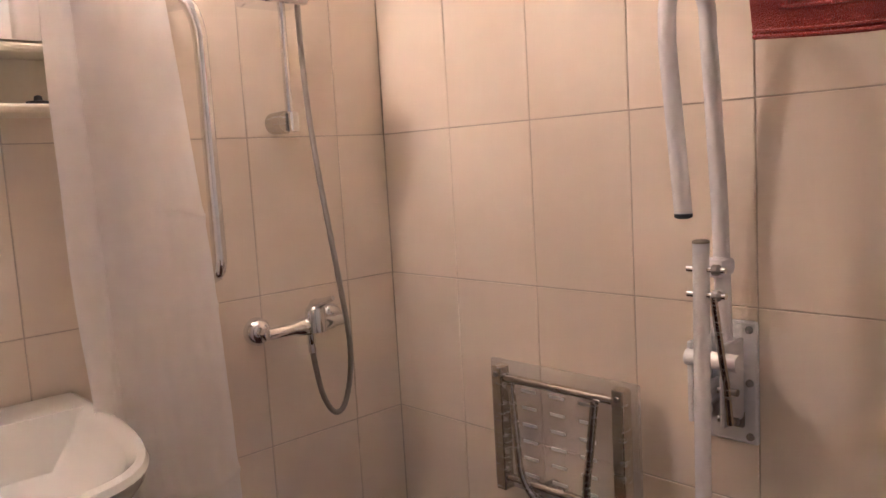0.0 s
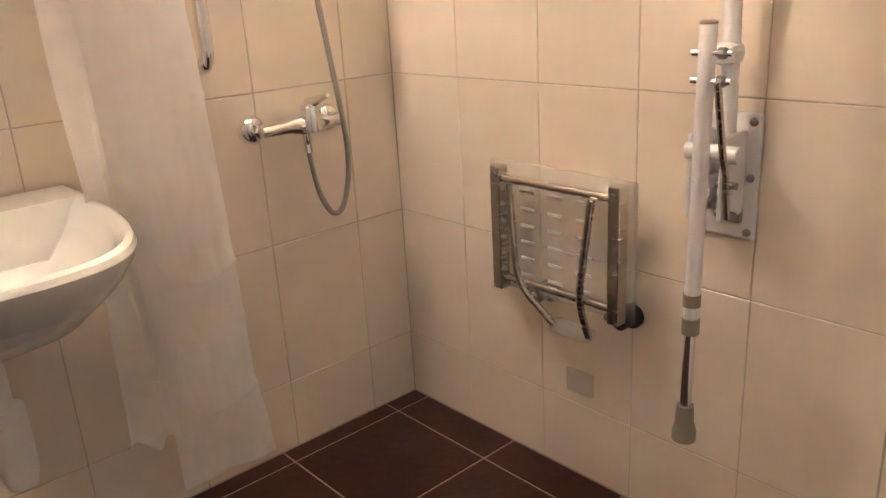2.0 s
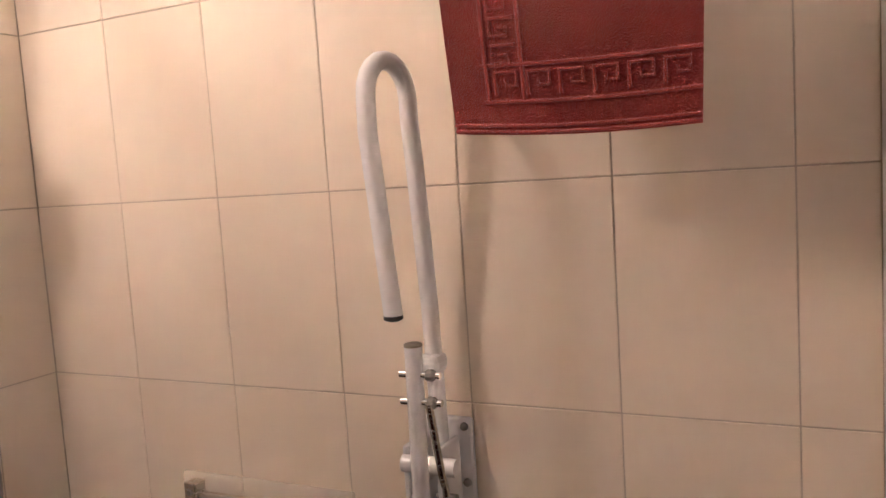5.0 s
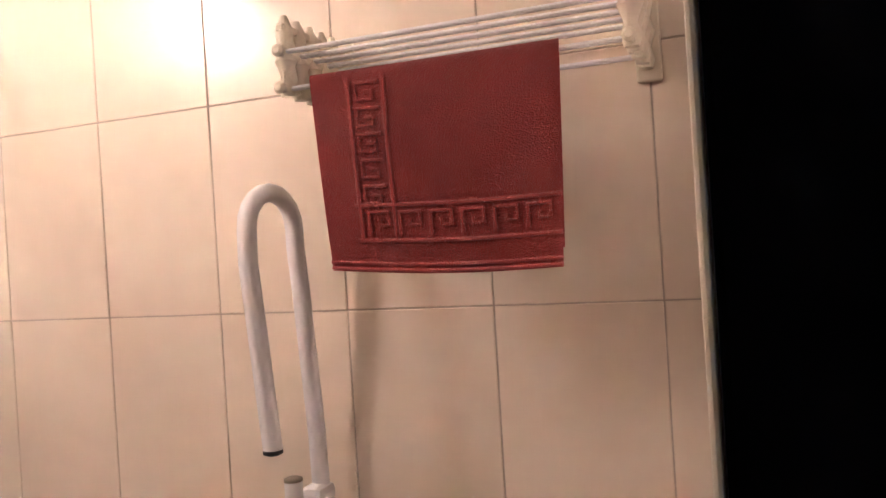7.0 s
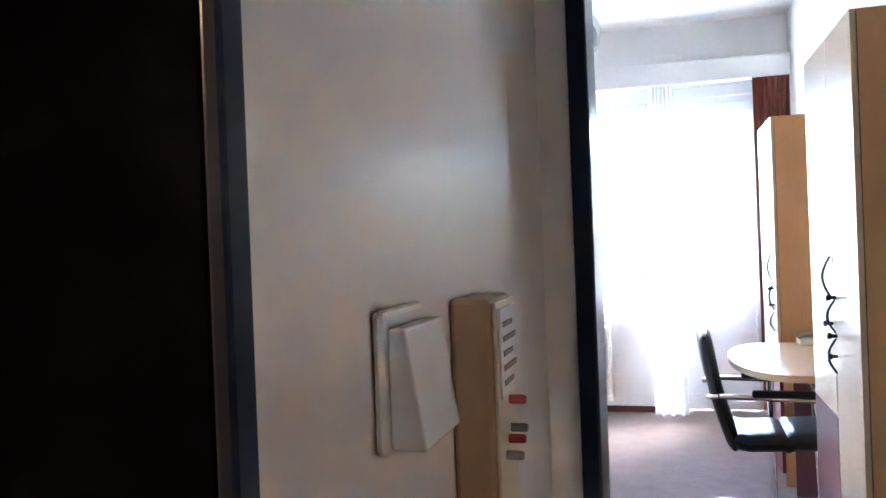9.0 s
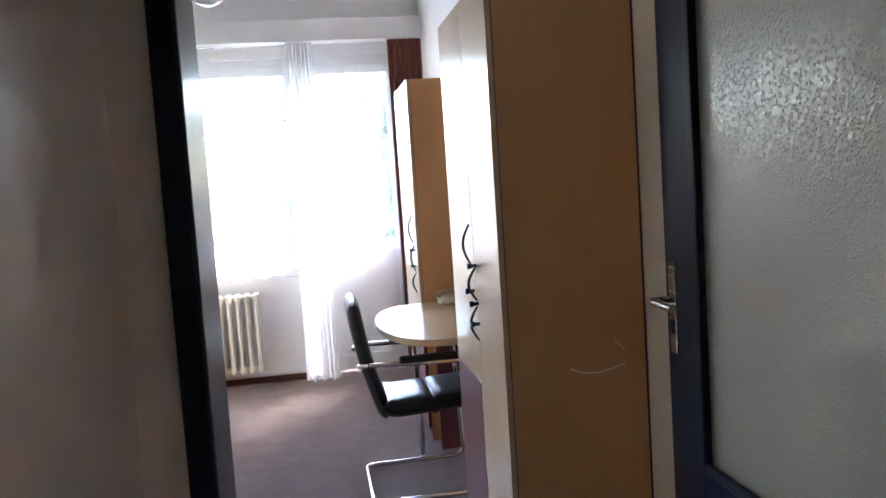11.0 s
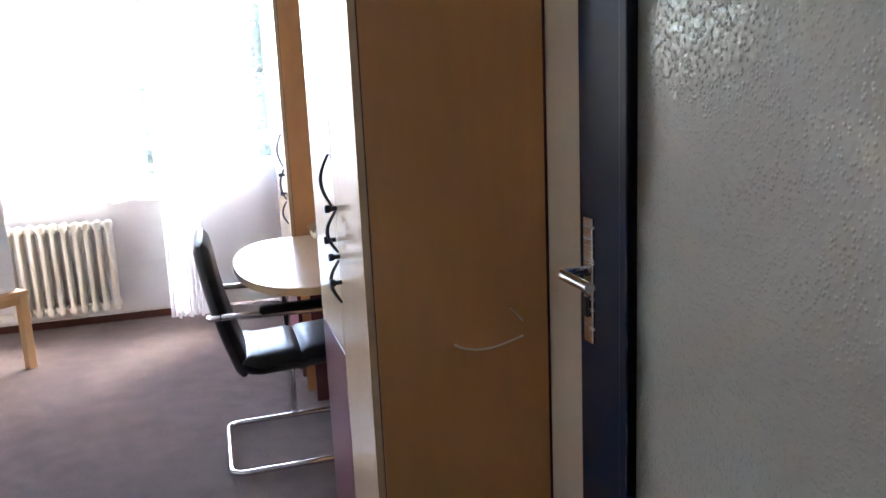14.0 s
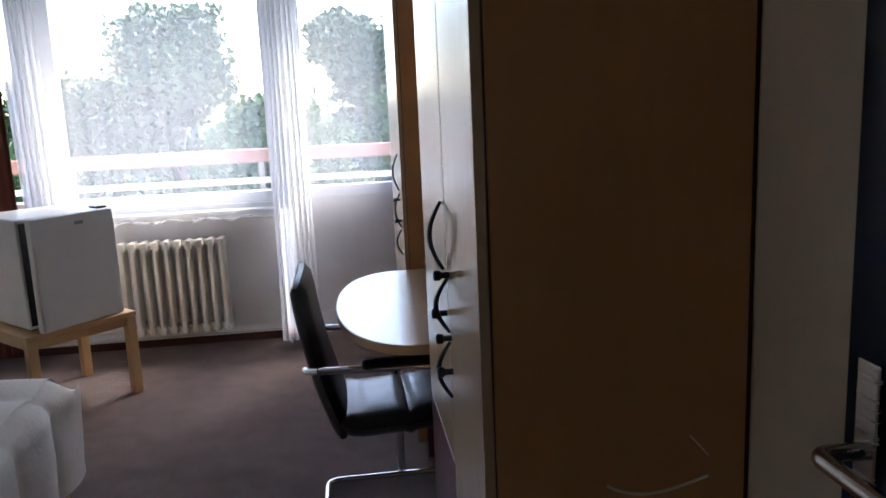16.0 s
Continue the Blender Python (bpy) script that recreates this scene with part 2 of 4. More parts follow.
def part(name, bm, material, parent=None, label="", smooth=False):
    me = bpy.data.meshes.new(name)
    bm.to_mesh(me)
    bm.free()
    me.materials.append(material)
    if smooth:
        for p in me.polygons:
            p.use_smooth = True
        me.set_sharp_from_angle(angle=radians(40))
    ob = new(name, me)
    if parent is not None:
        ob.parent = parent
        if parent.type == "EMPTY":
            ob.matrix_parent_inverse = Matrix.Translation(-Vector(parent.location))
    if label:
        ob["label"] = label
    return ob


def solid(name, bm, material, label, category, group="", kind="", smooth=False):
    return tagged(part(name, bm, material, None, "", smooth), label, category, group, kind)


def box(a, b, bevel=0.0, bm=None, segments=2):
    """A box between two corners, with rounded edges, joined into bm."""
    one = bmesh.new()
    bmesh.ops.create_cube(one, size=1)
    a, b = Vector(a), Vector(b)
    lo = Vector([min(p, q) for p, q in zip(a, b)])
    hi = Vector([max(p, q) for p, q in zip(a, b)])
    for v in one.verts:
        v.co = Vector([l + (c + 0.5) * (h - l) for c, l, h in zip(v.co, lo, hi)])
    if bevel:
        bmesh.ops.bevel(one, geom=one.edges[:], offset=bevel, segments=segments, affect="EDGES", profile=0.5)
    return join(bm, one)


def join(bm, one):
    if bm is None:
        return one
    me = bpy.data.meshes.new("tmp")
    one.to_mesh(me)
    one.free()
    bm.from_mesh(me)
    bpy.data.meshes.remove(me)
    return bm


def tube(points, radius, sides=12, bm=None, closed=False, caps=True):
    """A round bar along a line of points; radius is one number or one per point."""
    bm = bm or bmesh.new()
    pts = [Vector(p) for p in points]
    n = len(pts)
    radii = [radius] * n if isinstance(radius, (int, float)) else list(radius)
    rings = []
    up = None
    for i, p in enumerate(pts):
        if closed:
            d = (pts[(i + 1) % n] - pts[i - 1]).normalized()
        else:
            d = (pts[min(i + 1, n - 1)] - pts[max(i - 1, 0)]).normalized()
        if up is None:
            up = d.orthogonal().normalized()
        side = d.cross(up)
        if side.length < 1e-6:
            side = d.orthogonal()
        side.normalize()
        up = side.cross(d).normalized()
        rings.append([bm.verts.new(p + radii[i] * (math.cos(a) * up + math.sin(a) * side)) for a in [2 * math.pi * k / sides for k in range(sides)]])
    for i in range(n if closed else n - 1):
        r0, r1 = rings[i], rings[(i + 1) % n]
        for k in range(sides):
            bm.faces.new((r0[k], r0[(k + 1) % sides], r1[(k + 1) % sides], r1[k]))
    if caps and not closed:
        bm.faces.new(rings[0])
        bm.faces.new(list(reversed(rings[-1])))
    bmesh.ops.recalc_face_normals(bm, faces=bm.faces[:])
    return bm


def rounded(points, r, steps=6):
    """The line through the points with its corners rounded by radius r."""
    pts = [Vector(p) for p in points]
    out = [pts[0]]
    for a, b, c in zip(pts, pts[1:], pts[2:]):
        u, v = (a - b), (c - b)
        k = min(r, u.length * 0.49, v.length * 0.49)
        p, q = b + u.normalized() * k, b + v.normalized() * k
        for i in range(steps + 1):
            s = i / steps
            out.append((1 - s) ** 2 * p + 2 * s * (1 - s) * b + s * s * q)
    return out + [pts[-1]]


def lathe(profile, centre, axis="z", sides=24, bm=None):
    """A turned shape: profile of (radius, distance along the axis)."""
    bm = bm or bmesh.new()
    c = Vector(centre)
    rings = []
    for r, h in profile:
        ring = []
        for k in range(sides):
            a = 2 * math.pi * k / sides
            u, v = max(r, 1e-4) * math.cos(a), max(r, 1e-4) * math.sin(a)
            ring.append(bm.verts.new(c + Vector({"z": (u, v, h), "x": (h, u, v), "y": (u, h, v)}[axis])))
        rings.append(ring)
    for r0, r1 in zip(rings, rings[1:]):
        for k in range(sides):
            bm.faces.new((r0[k], r0[(k + 1) % sides], r1[(k + 1) % sides], r1[k]))
    bm.faces.new(rings[0])
    bm.faces.new(list(reversed(rings[-1])))
    bmesh.ops.recalc_face_normals(bm, faces=bm.faces[:])
    return bm


def sheet(f, nu, nv, bm=None):
    """A surface from f(u, v), u and v from 0 to 1."""
    bm = bm or bmesh.new()
    g = [[bm.verts.new(f(i / nu, j / nv)) for j in range(nv + 1)] for i in range(nu + 1)]
    for i in range(nu):
        for j in range(nv):
            bm.faces.new((g[i][j], g[i + 1][j], g[i + 1][j + 1], g[i][j + 1]))
    return bm


def prism(outline, z0, z1, bevel=0.0):
    bm = bmesh.new()
    f = bm.faces.new([bm.verts.new((x, y, z0)) for x, y in outline])
    r = bmesh.ops.extrude_face_region(bm, geom=[f])
    for v in r["geom"]:
        if isinstance(v, bmesh.types.BMVert):
            v.co.z = z1
    bmesh.ops.recalc_face_normals(bm, faces=bm.faces[:])
    if bevel:
        e = [e for e in bm.edges if abs(e.verts[0].co.z - e.verts[1].co.z) < 1e-6]
        bmesh.ops.bevel(bm, geom=e, offset=bevel, segments=2, affect="EDGES", profile=0.5)
    return bm


# ---- the large structure ----
BX, BY = 1.44, 1.70          # bathroom wall faces: the seat wall and the shower wall
DOOR_IN, DOOR_OUT = -0.035, -0.148   # bathroom door wall
HALL_X0, HALL_X1 = 1.36, 1.46        # wall between hall and room
ROOM_R = -1.26               # room wall behind the wardrobes
WIN_X = 6.86                 # window wall
TOP = 3.08
BTOP = 2.56

floor = solid("floor_bathroom", box((-1.4, -0.085, -0.12), (BX, BY, -0.002)), FLOOR_GROUT, "pale grout bed of the bathroom floor", "floor", kind="structure")
wall_seat = solid("wall_bathroom_east", box((BX + 0.0025, -0.135, -0.12), (1.60, 1.82, TOP)), GROUT, "cream tiled bathroom wall with folding seat", "wall", kind="structure")
wall_shower = solid("wall_bathroom_north", box((-1.4, BY + 0.0025, -0.12), (BX + 0.0025, 1.82, TOP)), GROUT, "cream tiled bathroom wall with shower mixer", "wall", kind="structure")
solid("wall_bathroom_west", box((-1.5, -0.135, -0.12), (-1.4, 1.82, TOP)), TILE, "plain cream bathroom wall", "wall", kind="structure")
bm = box((0.575, DOOR_OUT, 0), (BX + 0.006, DOOR_IN, TOP))
box((-1.4, DOOR_OUT, 0), (-0.32, DOOR_IN, TOP), bm=bm)
box((-0.32, DOOR_OUT, 2.06), (0.575, DOOR_IN, TOP), bm=bm)
solid("wall_hall_north", bm, HALL_PAINT, "glossy off-white painted hall wall beside the bathroom door", "wall", kind="structure")
solid("ceiling_bathroom", box((-1.5, -0.03, BTOP), (1.45, 1.72, BTOP + 0.1)), CEILING_PAINT, "plain white bathroom ceiling", "ceiling", kind="structure")
solid("floor_hall", box((-1.5, -1.45, -0.12), (1.41, -0.085, 0.0)), CARPET, "dark hall floor", "floor", kind="structure")
solid("wall_hall_south", box((-1.5, -1.55, 0), (HALL_X0, -1.45, TOP)), HALL_PAINT, "plain off-white hall wall", "wall", kind="structure")
solid("wall_hall_west", box((-1.6, -1.55, 0), (-1.5, -0.135, TOP)), HALL_PAINT, "plain off-white hall end wall", "wall", kind="structure")
bm = box((HALL_X0, -0.19, 0), (HALL_X1, -0.136, TOP))
box((HALL_X0, -1.55, 0), (HALL_X1, -1.18, TOP), bm=bm)
box((HALL_X0, -1.18, 2.16), (HALL_X1, -0.19, TOP), bm=bm)
solid("wall_room_west", bm, HALL_PAINT, "off-white wall round the room door", "wall", kind="structure")
solid("wall_room_west_inner", box((1.602, -0.134, 0), (1.615, 1.82, TOP)), PLASTER, "plain white room wall beside the door", "wall", kind="structure")
solid("wall_room_west_far", box((1.50, 1.82, 0), (1.60, 2.9, TOP)), PLASTER, "plain white room wall", "wall", kind="structure")
solid("wall_room_south", box((HALL_X1, ROOM_R - 0.12, 0), (WIN_X, ROOM_R, TOP)), PLASTER, "white plaster room wall behind the wardrobes", "wall", kind="structure")
solid("wall_room_north", box((1.50, 2.9, 0), (WIN_X, 3.0, TOP)), PLASTER, "plain white room wall", "wall", kind="structure")
solid("floor_room", box((1.601, -0.136, -0.12), (WIN_X + 0.2, 3.0, 0.0), bm=box((1.41, ROOM_R - 0.12, -0.12), (WIN_X + 0.2, -0.136, 0.0))), CARPET, "grey-brown carpet floor of the room", "floor", kind="structure")
solid("ceiling", box((-1.6, -1.6, TOP), (WIN_X + 0.3, 3.05, TOP + 0.15)), CEILING_PAINT, "white painted ceiling", "ceiling", kind="structure")

# window wall: opening for the window and the balcony door
WY0, WY1 = -1.10, 2.30       # whole opening across
DOORY = -0.30                # post between balcony door and window
WTOP, SILL = 2.50, 0.86
bm = box((WIN_X, ROOM_R - 0.12, -0.1), (WIN_X + 0.28, WY0, TOP))
box((WIN_X, WY1, -0.1), (WIN_X + 0.28, 3.0, TOP), bm=bm)
box((WIN_X, WY0, WTOP), (WIN_X + 0.28, WY1, TOP), bm=bm)
box((WIN_X, DOORY + 0.09, -0.1), (WIN_X + 0.28, WY1, SILL), bm=bm)
solid("wall_window", bm, PLASTER, "white plaster wall with window and balcony door", "wall", kind="structure")
solid("trim_pelmet", box((WIN_X - 0.14, ROOM_R, 2.60), (WIN_X - 0.001, 2.9, 2.76), 0.004), PLASTER, "white curtain pelmet beam over the window", "pelmet", kind="structure")
solid("baseboard", box((WIN_X - 0.014, DOORY + 0.09, 0.0), (WIN_X - 0.001, 2.9, 0.05), 0.003), BROWN_EDGE, "dark brown skirting under the window", "baseboard", kind="structure")
solid("trim_skirting_cap", box((WIN_X - 0.018, DOORY + 0.09, 0.052), (WIN_X - 0.001, 2.9, 0.064), 0.002), WHITE_PLASTIC, "white skirting strip above the carpet", "baseboard", kind="structure")


def frame_rect(y0, y1, z0, z1, w, x0, x1):
    b = box((x0, y0, z0), (x1, y0 + w, z1), 0.004)
    box((x0, y1 - w, z0), (x1, y1, z1), 0.004, b)
    box((x0, y0 + w, z0), (x1, y1 - w, z0 + w), 0.004, b)
    box((x0, y0 + w, z1 - w), (x1, y1 - w, z1), 0.004, b)
    return b


def glazed(name, y0, y1, z0, z1, label, category, low=None):
    """A frame with a sash and a pane; low: the height below which a solid panel stands."""
    x = WIN_X + 0.05
    t = thing(name, (x, (y0 + y1) / 2, z0), label, category, kind="structure")
    part("window_frame", frame_rect(y0, y1, z0, z1, 0.055, x, x + 0.07), UPVC, t)
    s = part("sash", frame_rect(y0 + 0.057, y1 - 0.057, z0 + 0.057, z1 - 0.057, 0.07, x - 0.012, x + 0.058), UPVC, t)
    zl = z0 + 0.125
    if low:
        part("panel", box((x + 0.005, y0 + 0.125, zl), (x + 0.035, y1 - 0.125, low), 0.004), UPVC, t, "white lower door panel")
        part("rail", box((x - 0.012, y0 + 0.125, low), (x + 0.058, y1 - 0.125, low + 0.08), 0.004), UPVC, t)
        zl = low + 0.08
    p = part("pane", box((x + 0.018, y0 + 0.122, zl - 0.003), (x + 0.024, y1 - 0.122, z1 - 0.122)), GLASS, t, "clear window pane")
    p.visible_shadow = False
    part("handle", tube(rounded([(x - 0.014, y1 - 0.095, 1.32), (x - 0.05, y1 - 0.095, 1.32), (x - 0.05, y1 - 0.095, 1.20)], 0.015), 0.009, 8), WHITE_PLASTIC, s, smooth=True)
    return t


glazed("door_balcony", WY0, DOORY, 0.02, WTOP, "white framed glazed balcony door with solid lower panel", "balcony door", low=0.92)
glazed("window_1", DOORY + 0.0, 1.20, SILL, WTOP, "white framed window with clear pane", "window")
glazed("window_2", 1.20, WY1, SILL, WTOP, "white framed window with clear pane", "window")
solid("trim_window_post", box((WIN_X + 0.045, DOORY - 0.035, SILL), (WIN_X + 0.13, DOORY + 0.035, WTOP - 0.001), 0.004), UPVC, "white post between window and balcony door", "window post", kind="structure")
solid("trim_window_sill", box((WIN_X - 0.06, DOORY + 0.10, SILL - 0.001), (WIN_X + 0.048, WY1, SILL + 0.024), 0.006), UPVC, "white inner window sill", "window sill", kind="structure")

# outside: balcony, ground, trees
solid("ground", sheet(lambda u, v: (8 + 900 * u ** 2, -450 + 900 * v, -6.2 + 0.2 * math.sin(9 * u + 7 * v)), 40, 40), GRASS, "grassy ground under the trees outside", "ground", kind="structure")
solid("balcony_slab", box((WIN_X + 0.28, -3.0, -0.16), (8.25, 4.5, -0.03), 0.01), CONCRETE, "grey concrete balcony floor", "balcony", kind="structure")
rail = thing("balcony_railing", (8.12, 0.5, -0.03), "white balcony railing with faded red top rail", "railing")
part("top_rail", box((8.08, -3.0, 1.10), (8.17, 4.5, 1.205), 0.01), RAIL_WOOD, rail, "faded red wooden top rail")
part("middle_rail", box((8.10, -3.0, 0.93), (8.15, 4.5, 0.975), 0.006), UPVC, rail)
part("panel", box((8.11, -3.0, 0.05), (8.135, 4.5, 0.88), 0.004), BALCONY_PANEL, rail, "off-white balcony panel")
for y in (-2.9, -1.45, 0.0, 1.45, 2.9, 4.35):
    part("post", box((8.138, y - 0.02, -0.03), (8.17, y + 0.02, 1.10), 0.003), GREY_METAL, rail)


def leaf_cloud(blobs, count, size, rng):
    """Many small tilted leaf clumps scattered through the shells of some uneven lobes."""
    verts, faces = [], []
    total = sum(b[3] ** 2 for b in blobs)
    for bx, by, bz, br in blobs:
        for _ in range(int(count * br * br / total)):
            d = rng.normal(size=3)
            d /= np.linalg.norm(d)
            r = br * (0.55 + 0.5 * rng.random() ** 0.6) * (1 + 0.18 * math.sin(5 * d[0] + bx) + 0.15 * math.sin(7 * d[2] + by))
            c = np.array([bx, by, bz]) + d * r * np.array([1, 1, 0.85])
            u = rng.normal(size=3)
            u /= np.linalg.norm(u)
            w = np.cross(u, rng.normal(size=3))
            w /= np.linalg.norm(w)
            s = size * (0.5 + rng.random())
            k = len(verts)
            verts += [c - u * s, c + w * s * 0.5, c + u * s, c - w * s * 0.5]
            faces.append((k, k + 1, k + 2, k + 3))
    me = bpy.data.meshes.new("leaves")
    me.from_pydata([tuple(v) for v in verts], [], faces)
    return me


def tree(x, y, ground, height, spread, seed, material, label):
    rng = np.random.default_rng(seed)
    t = thing("tree", (x, y, ground), label, "tree")
    hb = ground + height * 0.35
    bm = tube([(x, y, ground), (x + 0.1, y, ground + height * 0.2), (x, y + 0.1, hb), (x, y, ground + height * 0.8)], [0.32, 0.26, 0.2, 0.06], 10)
    blobs = [(x, y, ground + height * 0.78, spread * 0.45)]
    for k in range(9):
        a, h = 2.4 * k + rng.random(), ground + height * (0.42 + 0.5 * rng.random())
        rr = spread * (0.35 + 0.35 * rng.random()) * (1.15 - (h - ground) / height * 0.6)
        e = (x + rr * math.cos(a), y + rr * math.sin(a), h)
        tube([(x, y, h - height * 0.16), ((x + e[0]) / 2, (y + e[1]) / 2, h - height * 0.04), e], [0.1, 0.07, 0.03], 6, bm)
        blobs.append((*e, spread * (0.22 + 0.18 * rng.random())))
    part("trunk", bm, BARK, t, "brown trunk with limbs", True)
    me = leaf_cloud(blobs, 18000, 0.115, rng)
    me.materials.append(material)
    c = new("crown", me)
    c.parent = t
    c.matrix_parent_inverse = Matrix.Translation(-Vector(t.location))


tree(27, 4.2, -6.2, 11.3, 3.4, 3, LEAF, "tall broadleaf tree with an airy green crown")
tree(29, -2.0, -6.2, 11.0, 3.0, 5, LEAF, "tall broadleaf tree with an airy green crown")
tree(24, 1.2, -6.2, 8.2, 3.0, 7, LEAF_LIGHT, "light green bushy tree below the balcony")
tree(24.5, -2.8, -6.2, 8.0, 2.8, 8, LEAF_LIGHT, "light green bushy tree below the balcony")
tree(30, 8.2, -6.2, 9.0, 3.6, 9, LEAF, "dark green round tree behind the balcony")
tree(27, 12.5, -6.2, 9.2, 3.8, 10, LEAF, "dark green round tree behind the balcony")
rngf = np.random.default_rng(4)
me = leaf_cloud([(44 + 3 * rngf.random(), -30 + 3.1 * k, -3.0 + 1.4 * rngf.random(), 4.0) for k in range(22)], 16000, 0.32, rngf)
me.materials.append(LEAF)
tagged(new("woods", me), "far belt of green woods", "woods", kind="stuff")

# ---- doors ----
frame_b = thing("door_bathroom_frame", (0.575, -0.09, 0), "black painted steel frame of the bathroom door", "door frame", kind="structure")
part("jamb", box((0.560, -0.150, 0), (0.574, -0.036, 2.06), 0.004), BLACK_FRAME, frame_b)
part("jamb", box((-0.32, -0.154, 0), (-0.282, -0.036, 2.06), 0.004), BLACK_FRAME, frame_b)
part("head", box((-0.282, -0.154, 2.022), (0.560, -0.036, 2.06), 0.004), BLACK_FRAME, frame_b)
# the black frame's hall-side edge catches daylight; the navy colour stands for that
part("stop", box((0.555, -0.159, 0), (0.572, -0.1505, 2.06), 0.002), NAVY, frame_b, "outer lip of the frame, coloured dark blue for the light on its edge")
# lamplight on the frame's bathroom edge, put in as an added cream strip
part("lit_edge", box((0.555, -0.0345, 0), (0.60, -0.030, 2.06), 0.002), CREAM_PLASTIC, frame_b, "bathroom-side frame edge, coloured cream for the lamplight on it")

frame_r = thing("door_room_frame", (1.41, -0.69, 0), "dark blue painted steel frame of the room door", "door frame", kind="structure")
for y0, y1 in ((-0.216, -0.19), (-1.18, -1.15)):
    part("jamb", box((1.345, y0, 0), (1.475, y1, 2.16), 0.004), NAVY, frame_r)
part("head", box((1.345, -1.15, 2.13), (1.475, -0.216, 2.16), 0.004), NAVY, frame_r)
part("architrave", box((1.345, -1.27, 0), (1.3595, -1.181, 2.20), 0.004), NAVY, frame_r)


def room_door():
    y0, y1, x0, x1 = -1.165, -1.125, 1.462, 2.345
    d = thing("door_room", (x0, -1.145, 0), "open dark blue door with a large hammered glass pane", "door", kind="structure")
    gx0, gx1, gz0, gz1 = 1.573, 2.185, 0.80, 1.96
    b = box((x0, y0, 0.012), (gx0, y1, 2.12), 0.003)
    box((gx1, y0, 0.012), (x1, y1, 2.12), 0.003, b)
    box((gx0, y0, 0.012), (gx1, y1, gz0), 0.0, b)
    box((gx0, y0, gz1), (gx1, y1, 2.12), 0.0, b)
    leaf = part("leaf", b, NAVY, d)
    bead = box((gx0 - 0.012, y1, gz0 - 0.012), (gx0 + 0.012, y1 + 0.008, gz1), 0.003)
    box((gx1 - 0.012, y1, gz0 - 0.012), (gx1 + 0.012, y1 + 0.008, gz1), 0.003, bead)
    box((gx0 + 0.012, y1, gz0 - 0.012), (gx1 - 0.012, y1 + 0.008, gz0 + 0.012), 0.003, bead)
    box((gx0 + 0.012, y1, gz1 - 0.012), (gx1 - 0.012, y1 + 0.008, gz1 + 0.012), 0.003, bead)
    part("glazing_bead", bead, NAVY, d)
    part("pane", box((gx0 - 0.004, -1.148, gz0 - 0.004), (gx1 + 0.004, -1.142, gz1 + 0.004)), ROUGH_GLASS, d, "hammered obscure glass pane")
    hx = 2.305
    part("handle_plate", box((hx - 0.016, y1 + 0.0005, 1.03), (hx + 0.016, y1 + 0.006, 1.245), 0.002), STEEL, d, "steel handle plate")
    part("lever", tube(rounded([(hx, y1 + 0.006, 1.155), (hx, y1 + 0.055, 1.155), (hx - 0.095, y1 + 0.05, 1.150)], 0.014), 0.0092, 12), STEEL, d, "steel lever handle", True)
    part("keyhole", box((hx - 0.008, y1 + 0.006, 1.075), (hx + 0.008, y1 + 0.012, 1.11), 0.003), BLACK_PLASTIC, d)
    for z in (0.25, 1.75):
        part("hinge", lathe([(0.009, 0), (0.009, 0.10)], (1.458, -1.118, z), sides=12), GREY_METAL, d, smooth=True)


room_door()

# ---- hall: switch and key board box on the wall ----
sw = thing("light_switch", (0.735, -0.149, 1.30), "white rocker light switch on the hall wall", "light switch")
part("frame", box((0.714, -0.157, 1.285), (0.790, -0.1485, 1.366), 0.004), WHITE_PLASTIC, sw)
rocker = box((0.716, -0.168, 1.289), (0.788, -0.1575, 1.356), 0.0015)
for v in rocker.verts:
    if v.co.y < -0.163:
        v.co.y -= 0.010 * (1.356 - v.co.z) / 0.067
part("rocker", rocker, WHITE_PLASTIC, sw, "white rocker plate tilted out at its lower edge")

kb = thing("emergency_call_box", (0.92, -0.149, 1.13), "tan wall call box with buttons and a printed card", "call box")
part("body", box((0.876, -0.180, 1.10), (0.952, -0.1485, 1.360), 0.004), BOX_BROWN, kb)
part("front_plate", box((0.879, -0.1835, 1.105), (0.949, -0.1805, 1.357), 0.001), CREAM_PLASTIC, kb, "cream front plate")
part("card", box((0.882, -0.186, 1.285), (0.945, -0.184, 1.352), 0.0005), WHITE_PLASTIC, kb, "white printed card")
for k in range(5):
    part("text_line", box((0.888, -0.1872, 1.338 - 0.011 * k), (0.922 + 0.012 * ((k * 7) % 2), -0.1865, 1.342 - 0.011 * k)), PRINT_GREY, kb)
for x, z, m in ((0.916, 1.279, RED_PLASTIC), (0.898, 1.240, GREY_METAL), (0.909, 1.250, RED_PLASTIC), (0.920, 1.256, GREY_METAL)):
    part("button", lathe([(0.0036, 0.0), (0.0036, -0.011), (0.0028, -0.013)], (x, -0.1840, z), "y", 12), m, kb, smooth=True)

# ---- bathroom things ----

